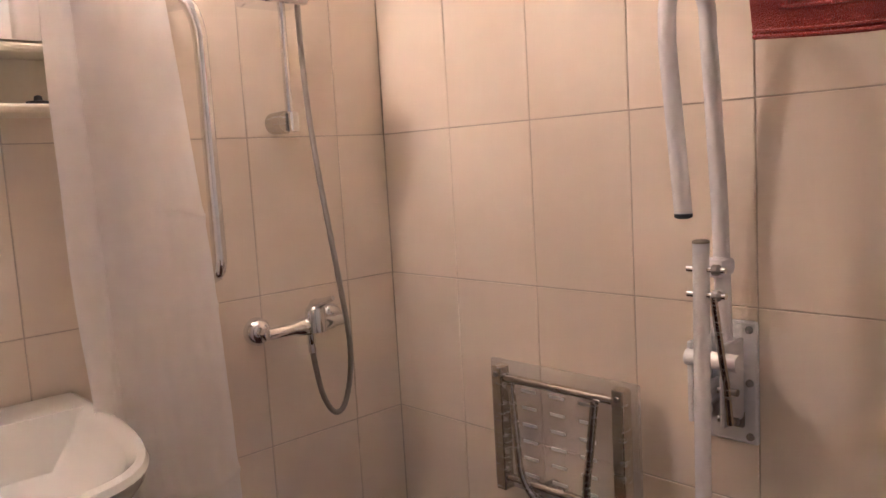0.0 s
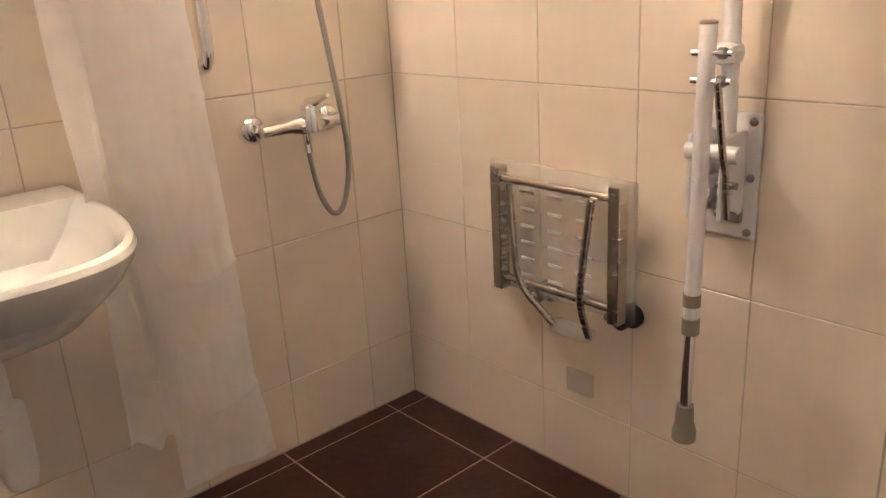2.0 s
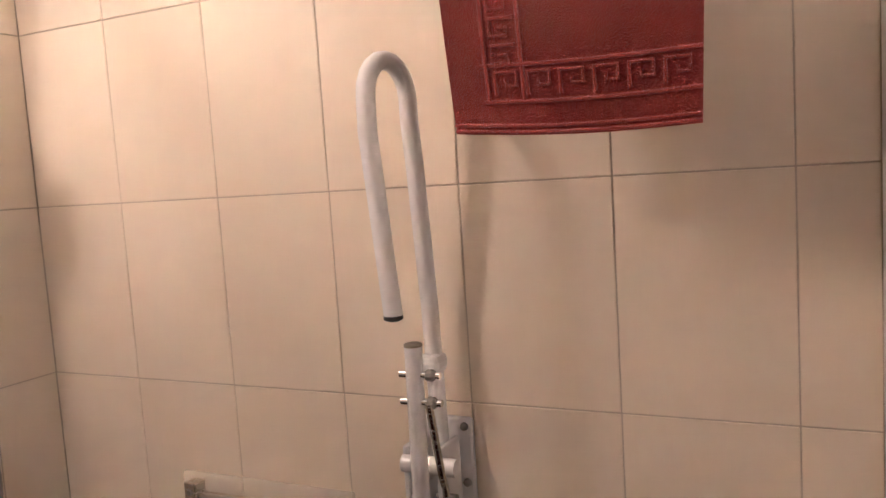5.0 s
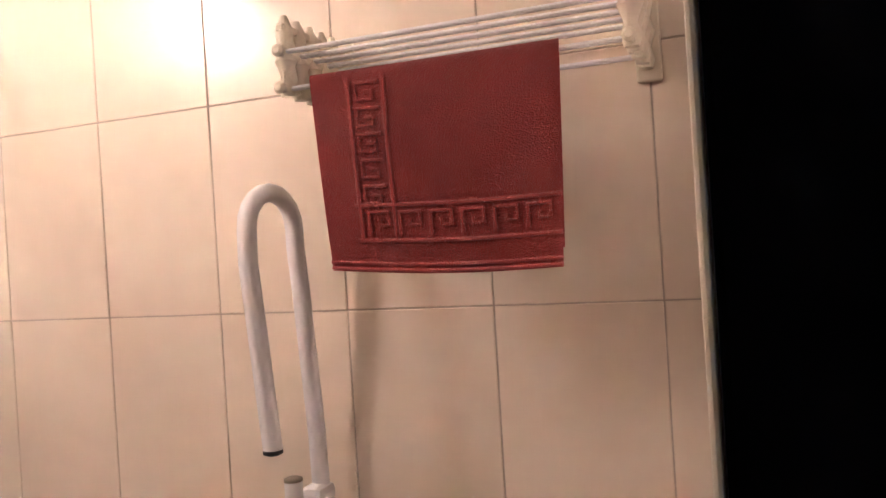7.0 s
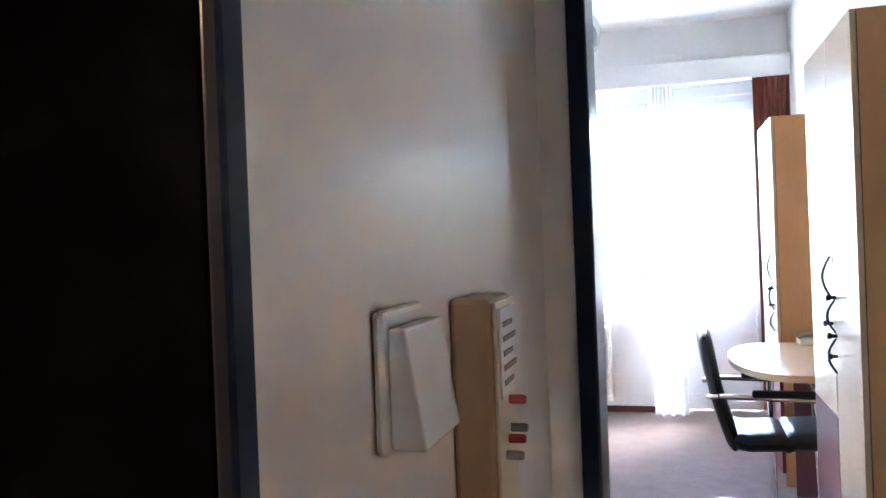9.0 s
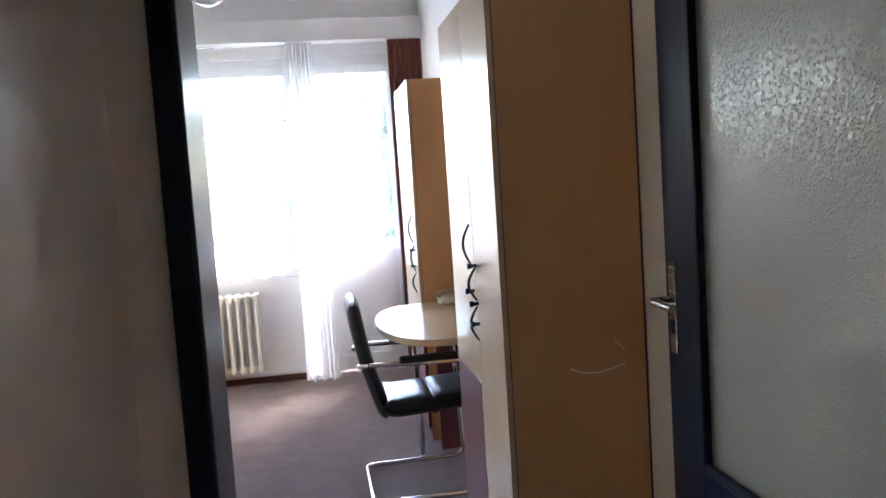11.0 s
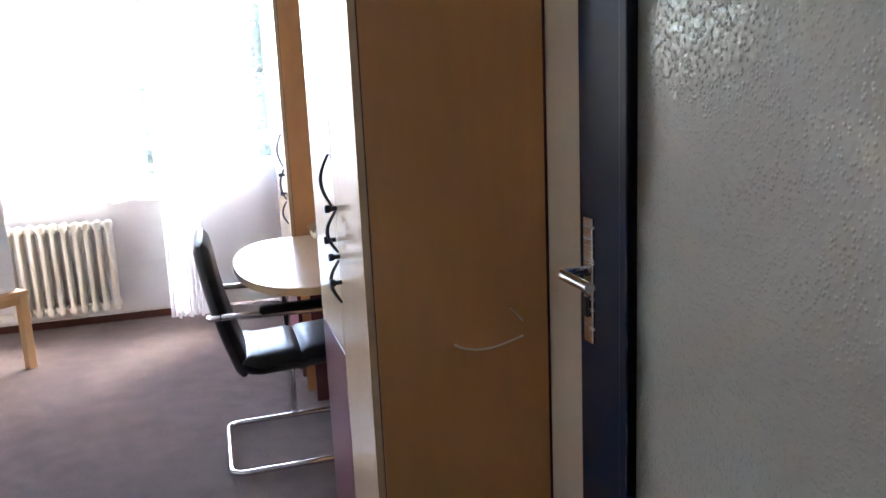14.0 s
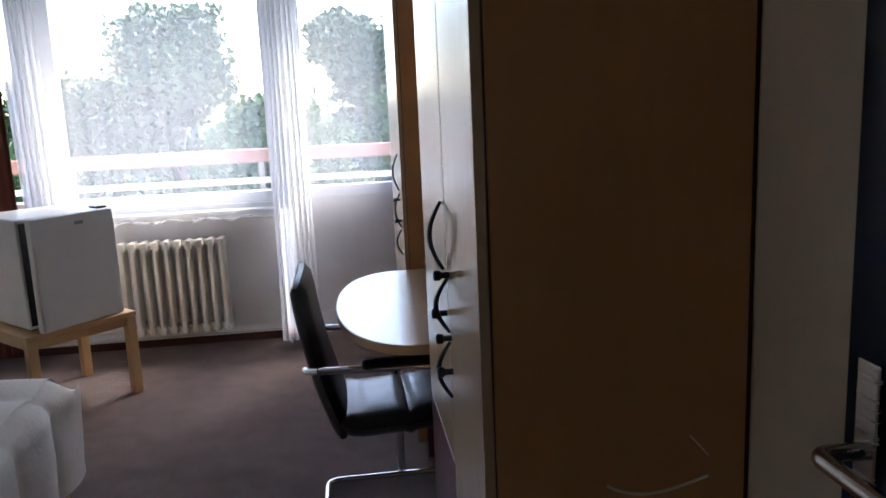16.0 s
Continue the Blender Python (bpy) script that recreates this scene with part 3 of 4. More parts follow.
def washbasin():
    t = thing("washbasin", (0.2, 1.69, 0.62), "white ceramic washbasin with rounded rim on the tiled wall", "washbasin")
    cx, cy, top = 0.205, 1.69, 0.86
    hw, dp = 0.335, 0.61

    def outline(a, k):
        # half round towards the room, flat at the wall
        x = math.cos(a)
        y = math.sin(a)
        ex = abs(x) ** 0.42 * (1 if x > 0 else -1)
        ey = abs(y) ** 0.7
        return cx + hw * k * ex, cy - dp * k * ey

    rings = []
    bm = bmesh.new()
    n = 40
    spec = [("o", 0.30, -0.24), ("o", 0.52, -0.215), ("o", 0.76, -0.15), ("o", 0.92, -0.075), ("o", 0.985, -0.03), ("o", 1.0, -0.010), ("o", 0.99, 0.0), ("o", 0.965, 0.003), ("i", 0.93, 0.0), ("i", 0.89, -0.012), ("i", 0.84, -0.05), ("i", 0.70, -0.11), ("i", 0.40, -0.145), ("i", 0.08, -0.150)]
    for kind, k, dz in spec:
        ring = []
        for i in range(n + 1):
            a = math.pi * i / n
            x, y = outline(a, k)
            if kind == "i":
                x, y = outline(a, 1.0)
                x, y = cx + (x - cx) * k, cy - 0.34 + (y - cy + 0.34) * k
                d = cy - 0.115 - y
                y = cy - 0.115 - 0.5 * (d + math.sqrt(d * d + 0.0025))
            ring.append(bm.verts.new((x, y, top + dz)))
        rings.append(ring)
    for r0, r1 in zip(rings, rings[1:]):
        for i in range(n):
            bm.faces.new((r0[i], r0[i + 1], r1[i + 1], r1[i]))
        bm.faces.new((r0[n], r0[0], r1[0], r1[n]))
    bm.faces.new(rings[0])
    bm.faces.new(list(reversed(rings[-1])))
    bmesh.ops.recalc_face_normals(bm, faces=bm.faces[:])
    part("bowl", bm, CERAMIC, t, smooth=True)
    part("drain", lathe([(0.026, 0), (0.028, 0.004), (0.02, 0.006)], (cx, cy - 0.27, top - 0.150), sides=20), CHROME, t, smooth=True)
    tap = part("tap", lathe([(0.026, 0), (0.024, 0.07), (0.026, 0.09), (0.018, 0.11)], (cx - 0.05, cy - 0.06, top), sides=18), CHROME, t, "chrome basin mixer", True)
    part("spout", tube([(cx - 0.05, cy - 0.07, top + 0.06), (cx - 0.05, cy - 0.14, top + 0.075), (cx - 0.05, cy - 0.18, top + 0.055)], 0.012, 10), CHROME, tap, smooth=True)
    trap = part("trap", lathe([(0.018, 0.26), (0.018, 0.17), (0.034, 0.165), (0.036, 0.10), (0.034, 0.03), (0.026, 0.0)], (0.285, 1.46, 0.36), sides=20), WHITE_PLASTIC, t, "white plastic bottle trap", True)
    part("waste_pipe", tube(rounded([(0.285, 1.46, 0.50), (0.20, 1.60, 0.50), (0.20, 1.698, 0.50)], 0.03), 0.017, 12), WHITE_PLASTIC, trap, smooth=True)


washbasin()


def shelf_cabinet():
    t = thing("mirror_shelf", (0.30, 1.698, 1.42), "cream plastic mirror cabinet with open shelf above the basin", "bathroom cabinet")
    part("shelf", box((-0.02, 1.565, 1.437), (0.585, 1.699, 1.455), 0.006), CREAM_PLASTIC, t)
    part("side", box((0.570, 1.60, 1.456), (0.584, 1.699, 2.02), 0.003), CREAM_PLASTIC, t)
    part("side", box((-0.02, 1.60, 1.456), (-0.006, 1.699, 2.02), 0.003), CREAM_PLASTIC, t)
    part("shelf", box((-0.005, 1.585, 1.553), (0.569, 1.699, 1.570), 0.005), CREAM_PLASTIC, t)
    part("back", box((-0.005, 1.690, 1.456), (0.569, 1.699, 1.552), 0.0), CREAM_PLASTIC, t)
    d = part("mirror_door", box((0.0, 1.588, 1.574), (0.565, 1.602, 2.01), 0.002), MIRROR, t, "mirror door")
    part("knob", lathe([(0.008, 0), (0.010, -0.01), (0.006, -0.014)], (0.545, 1.588, 1.585), "y", 12), WHITE_PLASTIC, d, smooth=True)
    part("top", box((-0.02, 1.60, 2.021), (0.584, 1.699, 2.04), 0.004), CREAM_PLASTIC, t)


shelf_cabinet()
lamp = thing("wall_lamp", (0.493, 1.699, 2.252), "small globe wall lamp with frosted glass above the mirror cabinet", "wall lamp")
part("base", lathe([(0.05, 0.0), (0.048, -0.03), (0.03, -0.04)], (0.493, 1.6995, 2.252), "y", 24), WHITE_PLASTIC, lamp, smooth=True)
g = part("shade", lathe([(0.03, -0.04), (0.07, -0.08), (0.088, -0.15), (0.07, -0.22), (0.03, -0.25), (0.005, -0.256)], (0.493, 1.6995, 2.252), "y", 24), LAMP_GLOW, lamp, "frosted glass shade", True)
g.visible_shadow = False
solid("drain_plug", lathe([(0.022, 0), (0.022, 0.006), (0.008, 0.008), (0.007, 0.016), (0.003, 0.018)], (0.505, 1.60, 1.4555), sides=18), BLACK_RUBBER, "small dark plug lying on the cream shelf", "plug", smooth=True)


def shower_curtain():
    def steps(z, table):
        for (z0, a), (z1, b) in zip(table, table[1:]):
            if z >= z1:
                return a + (b - a) * (z0 - z) / (z0 - z1)
        return table[-1][1]

    creases = ((1.22, 0.006), (1.02, 0.004), (0.66, 0.007), (0.53, 0.004), (0.36, 0.008))

    def f(u, v):
        # the broad front panel, folded flat once and hanging with cross creases
        z = 1.95 - 1.76 * v
        left = steps(z, ((1.95, 0.50), (1.62, 0.535), (1.17, 0.545), (0.87, 0.552), (0.63, 0.578), (0.19, 0.582)))
        right = steps(z, ((1.95, 0.655), (1.62, 0.697), (1.12, 0.74), (0.66, 0.757), (0.40, 0.762), (0.28, 0.782), (0.19, 0.788)))
        w = noise.noise(Vector((4 * u, 7 * z, 0.5)))
        x = left + (right - left) * u + 0.003 * w * (1.2 - 0.5 * z)
        y = 1.42 + 0.012 * math.sin(5.0 * u + 0.8 * z) + 0.03 * (1 - u) ** 6
        for zc, a in creases:
            k = abs(z - zc - 0.012 * math.sin(6 * u + 40 * zc)) / 0.014
            y -= a * max(0, 1 - k) * (0.4 + u)
        y += (0.012 * w + 0.003 * noise.noise(Vector((11 * u, 22 * z, 7.5)))) * (0.3 + max(0, 1.1 - z))
        return (x, y, z + 0.02 * u * (1 - u) * v + 0.035 * v * u)

    def tuck(u, v):
        # the folds behind the front panel, ending a little higher
        z = 1.95 - 1.63 * v
        x = 0.50 + 0.03 * math.sin(2.2 * z) * v + 0.10 * u - 0.02 * v + 0.012 * noise.noise(Vector((3 * u, 3 * z, 1)))
        return (x, 1.485 + 0.016 * math.sin(10 * u + 1.2 * z) - 0.03 * u, z + 0.01 * math.sin(9 * u) * v)

    t = thing("shower_curtain", (0.7, 1.45, 0.19), "white plastic shower curtain drawn together in folds", "shower curtain")
    part("film", sheet(f, 60, 190), SHOWER_FILM, t, smooth=True)
    part("film", sheet(tuck, 30, 90), SHOWER_FILM, t, smooth=True)
    part("hem", tube([f(u / 60, 1.0) for u in range(61)], 0.003, 6), WHITE_PLASTIC, t)
    for k in range(6):
        p = f((k + 0.5) / 6, 0.0)
        part("ring", tube([(p[0] + 0.018 * math.cos(a), p[1], p[2] + 0.014 + 0.018 * math.sin(a)) for a in [2 * math.pi * i / 16 for i in range(16)]], 0.0025, 6, closed=True), WHITE_PLASTIC, t)
    r = thing("shower_curtain_rail", (0.75, 1.699, 1.98), "white rail carrying the shower curtain", "curtain rail")
    part("bar", tube([(0.46, 1.44, 1.98), (0.60, 1.42, 1.98), (0.80, 1.42, 1.98), (1.44, 1.46, 1.98)], 0.011, 10), WHITE_METAL, r, smooth=True)


shower_curtain()


def grab_bar():
    t = thing("grab_bar", (0.83, 1.699, 1.08), "chrome vertical grab bar with bent ends", "grab bar")
    part("bar", tube(rounded([(0.80, 1.699, 1.68), (0.825, 1.585, 1.68), (0.845, 1.585, 1.62), (0.845, 1.585, 1.07), (0.845, 1.699, 1.07)], 0.05), 0.016, 14), CHROME, t, smooth=True)
    for z, x in ((1.68, 0.80), (1.07, 0.845)):
        part("flange", lathe([(0.030, 0), (0.028, -0.01), (0.018, -0.014)], (x, 1.6995, z), "y", 20), CHROME, t, smooth=True)


grab_bar()


def shower_set():
    t = thing("shower_mixer", (1.1, 1.699, 0.90), "chrome single lever shower mixer with wall connections", "shower mixer")
    z, y = 0.905, 1.635
    for x in (0.985, 1.205):
        part("flange", lathe([(0.036, 0), (0.035, -0.012), (0.026, -0.026), (0.014, -0.03)], (x, 1.6995, z), "y", 24), CHROME, t, smooth=True)
        part("nut", lathe([(0.017, -0.03), (0.018, -0.055), (0.014, -0.06)], (x, 1.6995, z), "y", 6), CHROME, t)
    part("body", lathe([(0.008, 0.975), (0.015, 0.98), (0.0155, 1.05), (0.022, 1.07), (0.024, 1.12), (0.022, 1.15), (0.016, 1.17), (0.016, 1.205), (0.010, 1.212)], (0, y, z), "x", 20), CHROME, t, smooth=True)
    part("cartridge", lathe([(0.026, -0.015), (0.027, 0.02), (0.025, 0.045), (0.014, 0.055)], (1.115, y - 0.012, z), sides=20), CHROME, t, smooth=True)
    part("lever", tube([(1.115, y - 0.012, z + 0.05), (1.115, y - 0.03, z + 0.058), (1.12, y - 0.085, z + 0.076)], [0.018, 0.013, 0.006], 10), CHROME, t, smooth=True)
    part("outlet", lathe([(0.011, -0.015), (0.011, -0.045), (0.009, -0.05)], (1.103, y, z), sides=14), CHROME, t, smooth=True)
    h = thing("shower_hose", (1.16, 1.64, 0.66), "ribbed metal shower hose hanging in a loop", "shower hose")
    pts = []
    ctrl = [(1.103, 1.635, 0.862), (1.108, 1.632, 0.80), (1.122, 1.628, 0.72), (1.150, 1.625, 0.668), (1.180, 1.622, 0.675), (1.202, 1.618, 0.74), (1.198, 1.60, 0.83), (1.184, 1.59, 0.92), (1.166, 1.60, 1.10), (1.152, 1.62, 1.30), (1.143, 1.635, 1.50), (1.138, 1.635, 1.72), (1.14, 1.62, 1.95)]
    for i in range(len(ctrl) - 1):
        p0, p1, p2, p3 = [Vector(ctrl[max(0, min(len(ctrl) - 1, i + k))]) for k in (-1, 0, 1, 2)]
        for s in range(8):
            q = s / 8
            pts.append(0.5 * (2 * p1 + (p2 - p0) * q + (2 * p0 - 5 * p1 + 4 * p2 - p3) * q * q + (3 * p1 - p0 - 3 * p2 + p3) * q ** 3))
    part("hose", tube(pts, [0.0075 if i % 2 else 0.0068 for i in range(len(pts))], 10), HOSE, h, smooth=True)
    part("nut", tube([ctrl[0], (1.104, 1.634, 0.835)], 0.010, 8), CHROME, h)
    r = thing("shower_rail", (1.09, 1.699, 1.40), "chrome shower rail with soap dish and holder", "shower rail")
    part("rod", tube([(1.10, 1.65, 1.42), (1.10, 1.65, 2.05)], 0.0095, 12), CHROME, r, smooth=True)
    b = lathe([(0.027, 0), (0.028, -0.05), (0.024, -0.06)], (1.085, 1.6995, 1.42), "y", 20)
    part("foot", b, STEEL, r, smooth=True)
    part("foot_cap", box((1.086, 1.625, 1.395), (1.114, 1.66, 1.447), 0.008), CHROME, r)
    part("top_bracket", lathe([(0.027, 0), (0.028, -0.05), (0.024, -0.06)], (1.085, 1.6995, 2.03), "y", 20), STEEL, r, smooth=True)
    dish = part("soap_dish", box((0.985, 1.565, 1.692), (1.125, 1.672, 1.712), 0.008), CHROME, r, "chrome soap dish")
    part("slider", box((1.085, 1.635, 1.70), (1.116, 1.668, 1.76), 0.006), BLACK_PLASTIC, dish)
    hd = thing("hand_shower", (1.14, 1.62, 1.95), "chrome hand shower in its holder", "hand shower")
    part("grip", tube([(1.14, 1.62, 1.93), (1.13, 1.60, 2.02), (1.12, 1.55, 2.10)], [0.010, 0.013, 0.016], 12), CHROME, hd, smooth=True)
    part("holder", box((1.088, 1.60, 1.985), (1.15, 1.668, 2.02), 0.006), CHROME, hd)


shower_set()


def folding_seat():
    t = thing("folding_shower_seat", (BX, 1.06, 0.55), "folded steel shower seat with clear plastic seat panel", "shower seat")
    # seat panel hangs flat near the wall
    b = box((1.398, 0.862, 0.485), (1.412, 1.290, 0.808), 0.006)
    seat = part("seat_panel", b, CLEAR_PLASTIC, t, "milky clear ribbed plastic panel")
    for i in range(3):
        for j in range(6):
            y, z = 1.165 - 0.085 * i, 0.742 - 0.042 * j
            part("slot", box((1.3945, y - 0.022, z - 0.004), (1.3975, y + 0.022, z + 0.004), 0.001), WHITE_PLASTIC, seat)
    for y in (1.228, 0.884):
        part("side_rail", box((1.352, y - 0.015, 0.495), (1.384, y + 0.015, 0.805), 0.003), STEEL, t, "square steel side rail")
        part("bolt", lathe([(0.007, 0), (0.006, -0.004)], (1.352, y, 0.785), "x", 10), GREY_METAL, t)
    for z in (0.776, 0.527):
        part("cross_bar", tube([(1.367, 1.214, z), (1.367, 0.899, z)], 0.010, 12), STEEL, t, smooth=True)
    for y0, y1, y2 in ((1.185, 1.160, 1.065), (0.945, 0.975, 0.965)):
        part("stay", tube(rounded([(1.357, y0, 0.766), (1.350, y1, 0.53), (1.375, y2, 0.435)], 0.05), 0.009, 10), STEEL, t, "bent steel stay", True)
    part("foot_pad", box((1.365, 0.962, 0.420), (1.402, 1.075, 0.446), 0.006), CLEAR_PLASTIC, t, "clear plastic foot pad")
    for y in (1.13, 0.888):
        part("hinge_boss", lathe([(0.028, 0.0), (0.028, -0.012), (0.019, -0.018), (0.019, -0.055), (0.014, -0.06)], (BX - 0.0005, y, 0.490), "x", 20), BLACK_RUBBER if y < 1 else GREY_METAL, t, "wall hinge boss", True)
        part("hinge_arm", tube([(1.385, y, 0.490), (1.366, y + 0.02, 0.51)], 0.012, 10), STEEL, t, smooth=True)


folding_seat()
solid("wall_stop", box((1.428, 0.995, 0.238), (BX - 0.0005, 1.075, 0.30), 0.004), CLEAR_PLASTIC, "small clear plastic stop on the tiled wall", "wall stop")


def support_rail():
    t = thing("folding_support_rail", (BX, 0.67, 0.72), "white fold-up support rail with leg, raised against the tiled wall", "support rail")
    plate = part("wall_plate", box((1.430, 0.616, 0.722), (BX - 0.0005, 0.745, 0.967), 0.006), WHITE_METAL, t, "white steel wall plate")
    for y in (0.632, 0.728):
        for z in (0.738, 0.845, 0.95):
            part("screw", lathe([(0.008, 0), (0.007, -0.005), (0.003, -0.007)], (1.430, y, z), "x", 10), GREY_METAL, plate)
    for y in (0.647, 0.712):
        part("bracket", box((1.345, y - 0.005, 0.775), (1.4295, y + 0.005, 0.935), 0.004), WHITE_METAL, t)
    part("axle", tube([(1.345, 0.612, 0.905), (1.345, 0.715, 0.905)], 0.016, 14), WHITE_METAL, t, smooth=True)
    part("cylinder", tube([(1.35, 0.690, 0.83), (1.425, 0.690, 0.83)], 0.022, 14), WHITE_METAL, t, smooth=True)
    # the hooped rail
    hoop = [(1.392, 0.662, 0.885), (1.389, 0.666, 1.18), (1.362, 0.664, 1.43), (1.353, 0.664, 1.50)]
    for k in range(11):
        a = math.pi * k / 10
        hoop.append((1.294 + 0.059 * math.cos(a), 0.670 - 0.006 * math.cos(a), 1.533 + 0.060 * math.sin(a)))
    hoop += [(1.235, 0.677, 1.48), (1.246, 0.660, 1.188)]
    part("rail", tube(hoop, 0.0155, 16), WHITE_METAL, t, "white hooped tube", True)
    part("end_cap", lathe([(0.0158, 0), (0.0158, -0.006), (0.010, -0.009)], (1.246, 0.660, 1.189), sides=16), BLACK_RUBBER, t, smooth=True)
    # hanging leg
    leg = part("leg", tube([(1.262, 0.637, 1.137), (1.268, 0.646, 0.607)], 0.0145, 16), WHITE_METAL, t, "white hanging leg tube", True)
    part("leg_cap", lathe([(0.015, 0), (0.015, 0.004), (0.011, 0.006)], (1.262, 0.637, 1.136), sides=16), GREY_RUBBER, leg)
    part("collar", tube([(1.268, 0.646, 0.660), (1.268, 0.646, 0.636)], 0.0165, 16), GREY_RUBBER, leg, smooth=True)
    part("collar", tube([(1.268, 0.646, 0.612), (1.268, 0.646, 0.580)], 0.0165, 16), GREY_RUBBER, leg, smooth=True)
    part("inner_tube", tube([(1.268, 0.646, 0.59), (1.270, 0.650, 0.40)], 0.011, 14), CHROME, leg, "chrome inner tube", True)
    part("foot", lathe([(0.016, 0.075), (0.018, 0.045), (0.017, 0.042), (0.023, 0.02), (0.023, 0.0)], (1.270, 0.650, 0.352), sides=18), GREY_RUBBER, leg, "grey rubber foot", True)
    for z in (1.09, 1.045):
        part("bolt", tube([(1.262, 0.592, z), (1.262, 0.664, z)], 0.006, 10), CHROME, t, smooth=True)
        part("nut", lathe([(0.010, 0.0), (0.010, -0.010), (0.006, -0.016)], (1.262, 0.615, z), "y", 10), GREY_METAL, t)
    part("clamp", box((1.352, 0.643, 1.058), (1.410, 0.688, 1.096), 0.014), WHITE_METAL, t)
    part("link", tube([(1.255, 0.612, 1.045), (1.285, 0.612, 0.92), (1.34, 0.634, 0.87), (1.35, 0.632, 0.785)], 0.0065, 8), STEEL, t, "steel link rod", True)
    part("latch", box((1.418, 0.642, 0.757), (1.4295, 0.688, 0.787), 0.002), GREY_METAL, t, "grey latch block")
    for z in (0.845, 0.79):
        part("pin", tube([(1.36, 0.622, z), (1.36, 0.66, z)], 0.007, 10), GREY_METAL, t, smooth=True)


support_rail()


def drying_rack():
    t = thing("towel_rack", (BX, 0.34, 1.72), "cream plastic wall drying rack with thin rails", "towel rack")
    for y0, y1 in ((0.585, 0.599), (0.070, 0.084)):
        n = 5
        b = bmesh.new()
        for k in range(n):
            x = 1.243 + 0.037 * k
            lathe([(0.010, -0.062), (0.014, -0.05), (0.009, -0.03), (0.017, -0.008), (0.009, 0.01), (0.015, 0.035), (0.010, 0.05), (0.005, 0.062)], (x, (y0 + y1) / 2, 1.792), sides=10, bm=b)
        part("end_piece", b, CREAM_PLASTIC, t, "scalloped cream end piece", True)
        c = box((1.232, (y0 + y1) / 2 - 0.002, 1.738), (BX - 0.012, (y0 + y1) / 2 + 0.002, 1.842))
        box((1.228, y0, 1.785), (BX - 0.012, y1, 1.803), 0.003, c)
        box((1.228, y0, 1.735), (BX - 0.012, y1, 1.748), 0.003, c)
        box((1.228, y0, 1.828), (BX - 0.012, y1, 1.840), 0.003, c)
        part("end_bar", c, CREAM_PLASTIC, t)
        part("wall_plate", box((BX - 0.0115, y0 - 0.012, 1.718), (BX - 0.0005, y1 + 0.012, 1.852), 0.003), CREAM_PLASTIC, t)
        for z in (1.797, 1.741):
            part("knob", lathe([(0.008, 0), (0.010, -0.008), (0.005, -0.012)], (1.228, (y0 + y1) / 2, z), "x", 10), CREAM_PLASTIC, t)
    for x, z in ((1.236, 1.797), (1.275, 1.797), (1.315, 1.797), (1.355, 1.797), (1.395, 1.797), (1.240, 1.741), (1.355, 1.741)):
        part("rail", tube([(x, 0.587, z), (x, 0.08, z)], 0.0042, 8), WHITE_METAL, t, "thin white rail", True)


drying_rack()


def towel():
    x0, zt, y0, y1 = 1.240, 1.747, 0.546, 0.169
    t = thing("towel", (x0, 0.35, 1.45), "red terry towel with woven key border hung over a rail", "towel")

    def front(u, v):
        y = y0 - 0.026 * v * (1 - u) + (y1 - y0 + 0.011 * v) * u
        z = zt - 0.284 * v - 0.007 * math.sin(3 * u) * v - 0.004 * u - 0.006 * v * u
        x = x0 - 0.010 - 0.006 * math.sin(4 * u + 2 * v) * v - 0.012 * v + 0.010 * v * v
        return (x, y, z)

    def back(u, v):
        a = front(u, v)
        return (x0 + 0.014 + 0.012 * v + 0.004 * math.sin(5 * u), a[1] + 0.004, zt - 0.270 * v)

    def whole(u, v):
        # front from the hem up, over the rail, and down the back
        if v < 0.46:
            return front(u, 1 - v / 0.46)
        if v > 0.54:
            return back(u, (v - 0.54) / 0.46)
        a = math.pi * (v - 0.46) / 0.08
        p, q = Vector(front(u, 0)), Vector(back(u, 0))
        m = (p + q) / 2
        return m + (p - q) / 2 * math.cos(a) + Vector((0, 0, 0.010 * math.sin(a)))

    bm = sheet(whole, 40, 75)
    r = bmesh.ops.solidify(bm, geom=bm.faces[:], thickness=0.004)
    part("cloth", bm, TOWEL, t, smooth=True)

    def ridge(path, w=0.0032, name="key_band"):
        b = bmesh.new()
        tube([Vector(front(u, v)) + Vector((-0.0008, 0, 0)) for u, v in path], w, 6, b)
        return part(name, b, TOWEL, t)

    for v in (0.665, 0.84):
        ridge([(0.14 + 0.86 * k / 30, v + 0.0) for k in range(31)])
    for u in (0.165, 0.315):
        ridge([(u, 0.02 + 0.82 * k / 30) for k in range(31)])
    for k in range(6):
        u = 0.20 + 0.133 * k
        if u + 0.11 < 1.0:
            ridge([(u, 0.81), (u, 0.70), (u + 0.09, 0.70), (u + 0.09, 0.765), (u + 0.045, 0.765), (u + 0.045, 0.735)], 0.0032)
    for k in range(5):
        v = 0.05 + 0.13 * k
        ridge([(0.295, v), (0.195, v), (0.195, v + 0.085), (0.265, v + 0.085), (0.265, v + 0.045), (0.23, v + 0.045)], 0.0032)
    for v in (0.955, 0.985):
        ridge([(k / 30, v) for k in range(31)], 0.0028, "hem_stitch")


towel()

# ---- room things ----
WF = -0.822   # wardrobe fronts
WX0, WXS, WX1 = 2.75, 3.10, 3.50
WH = 2.02


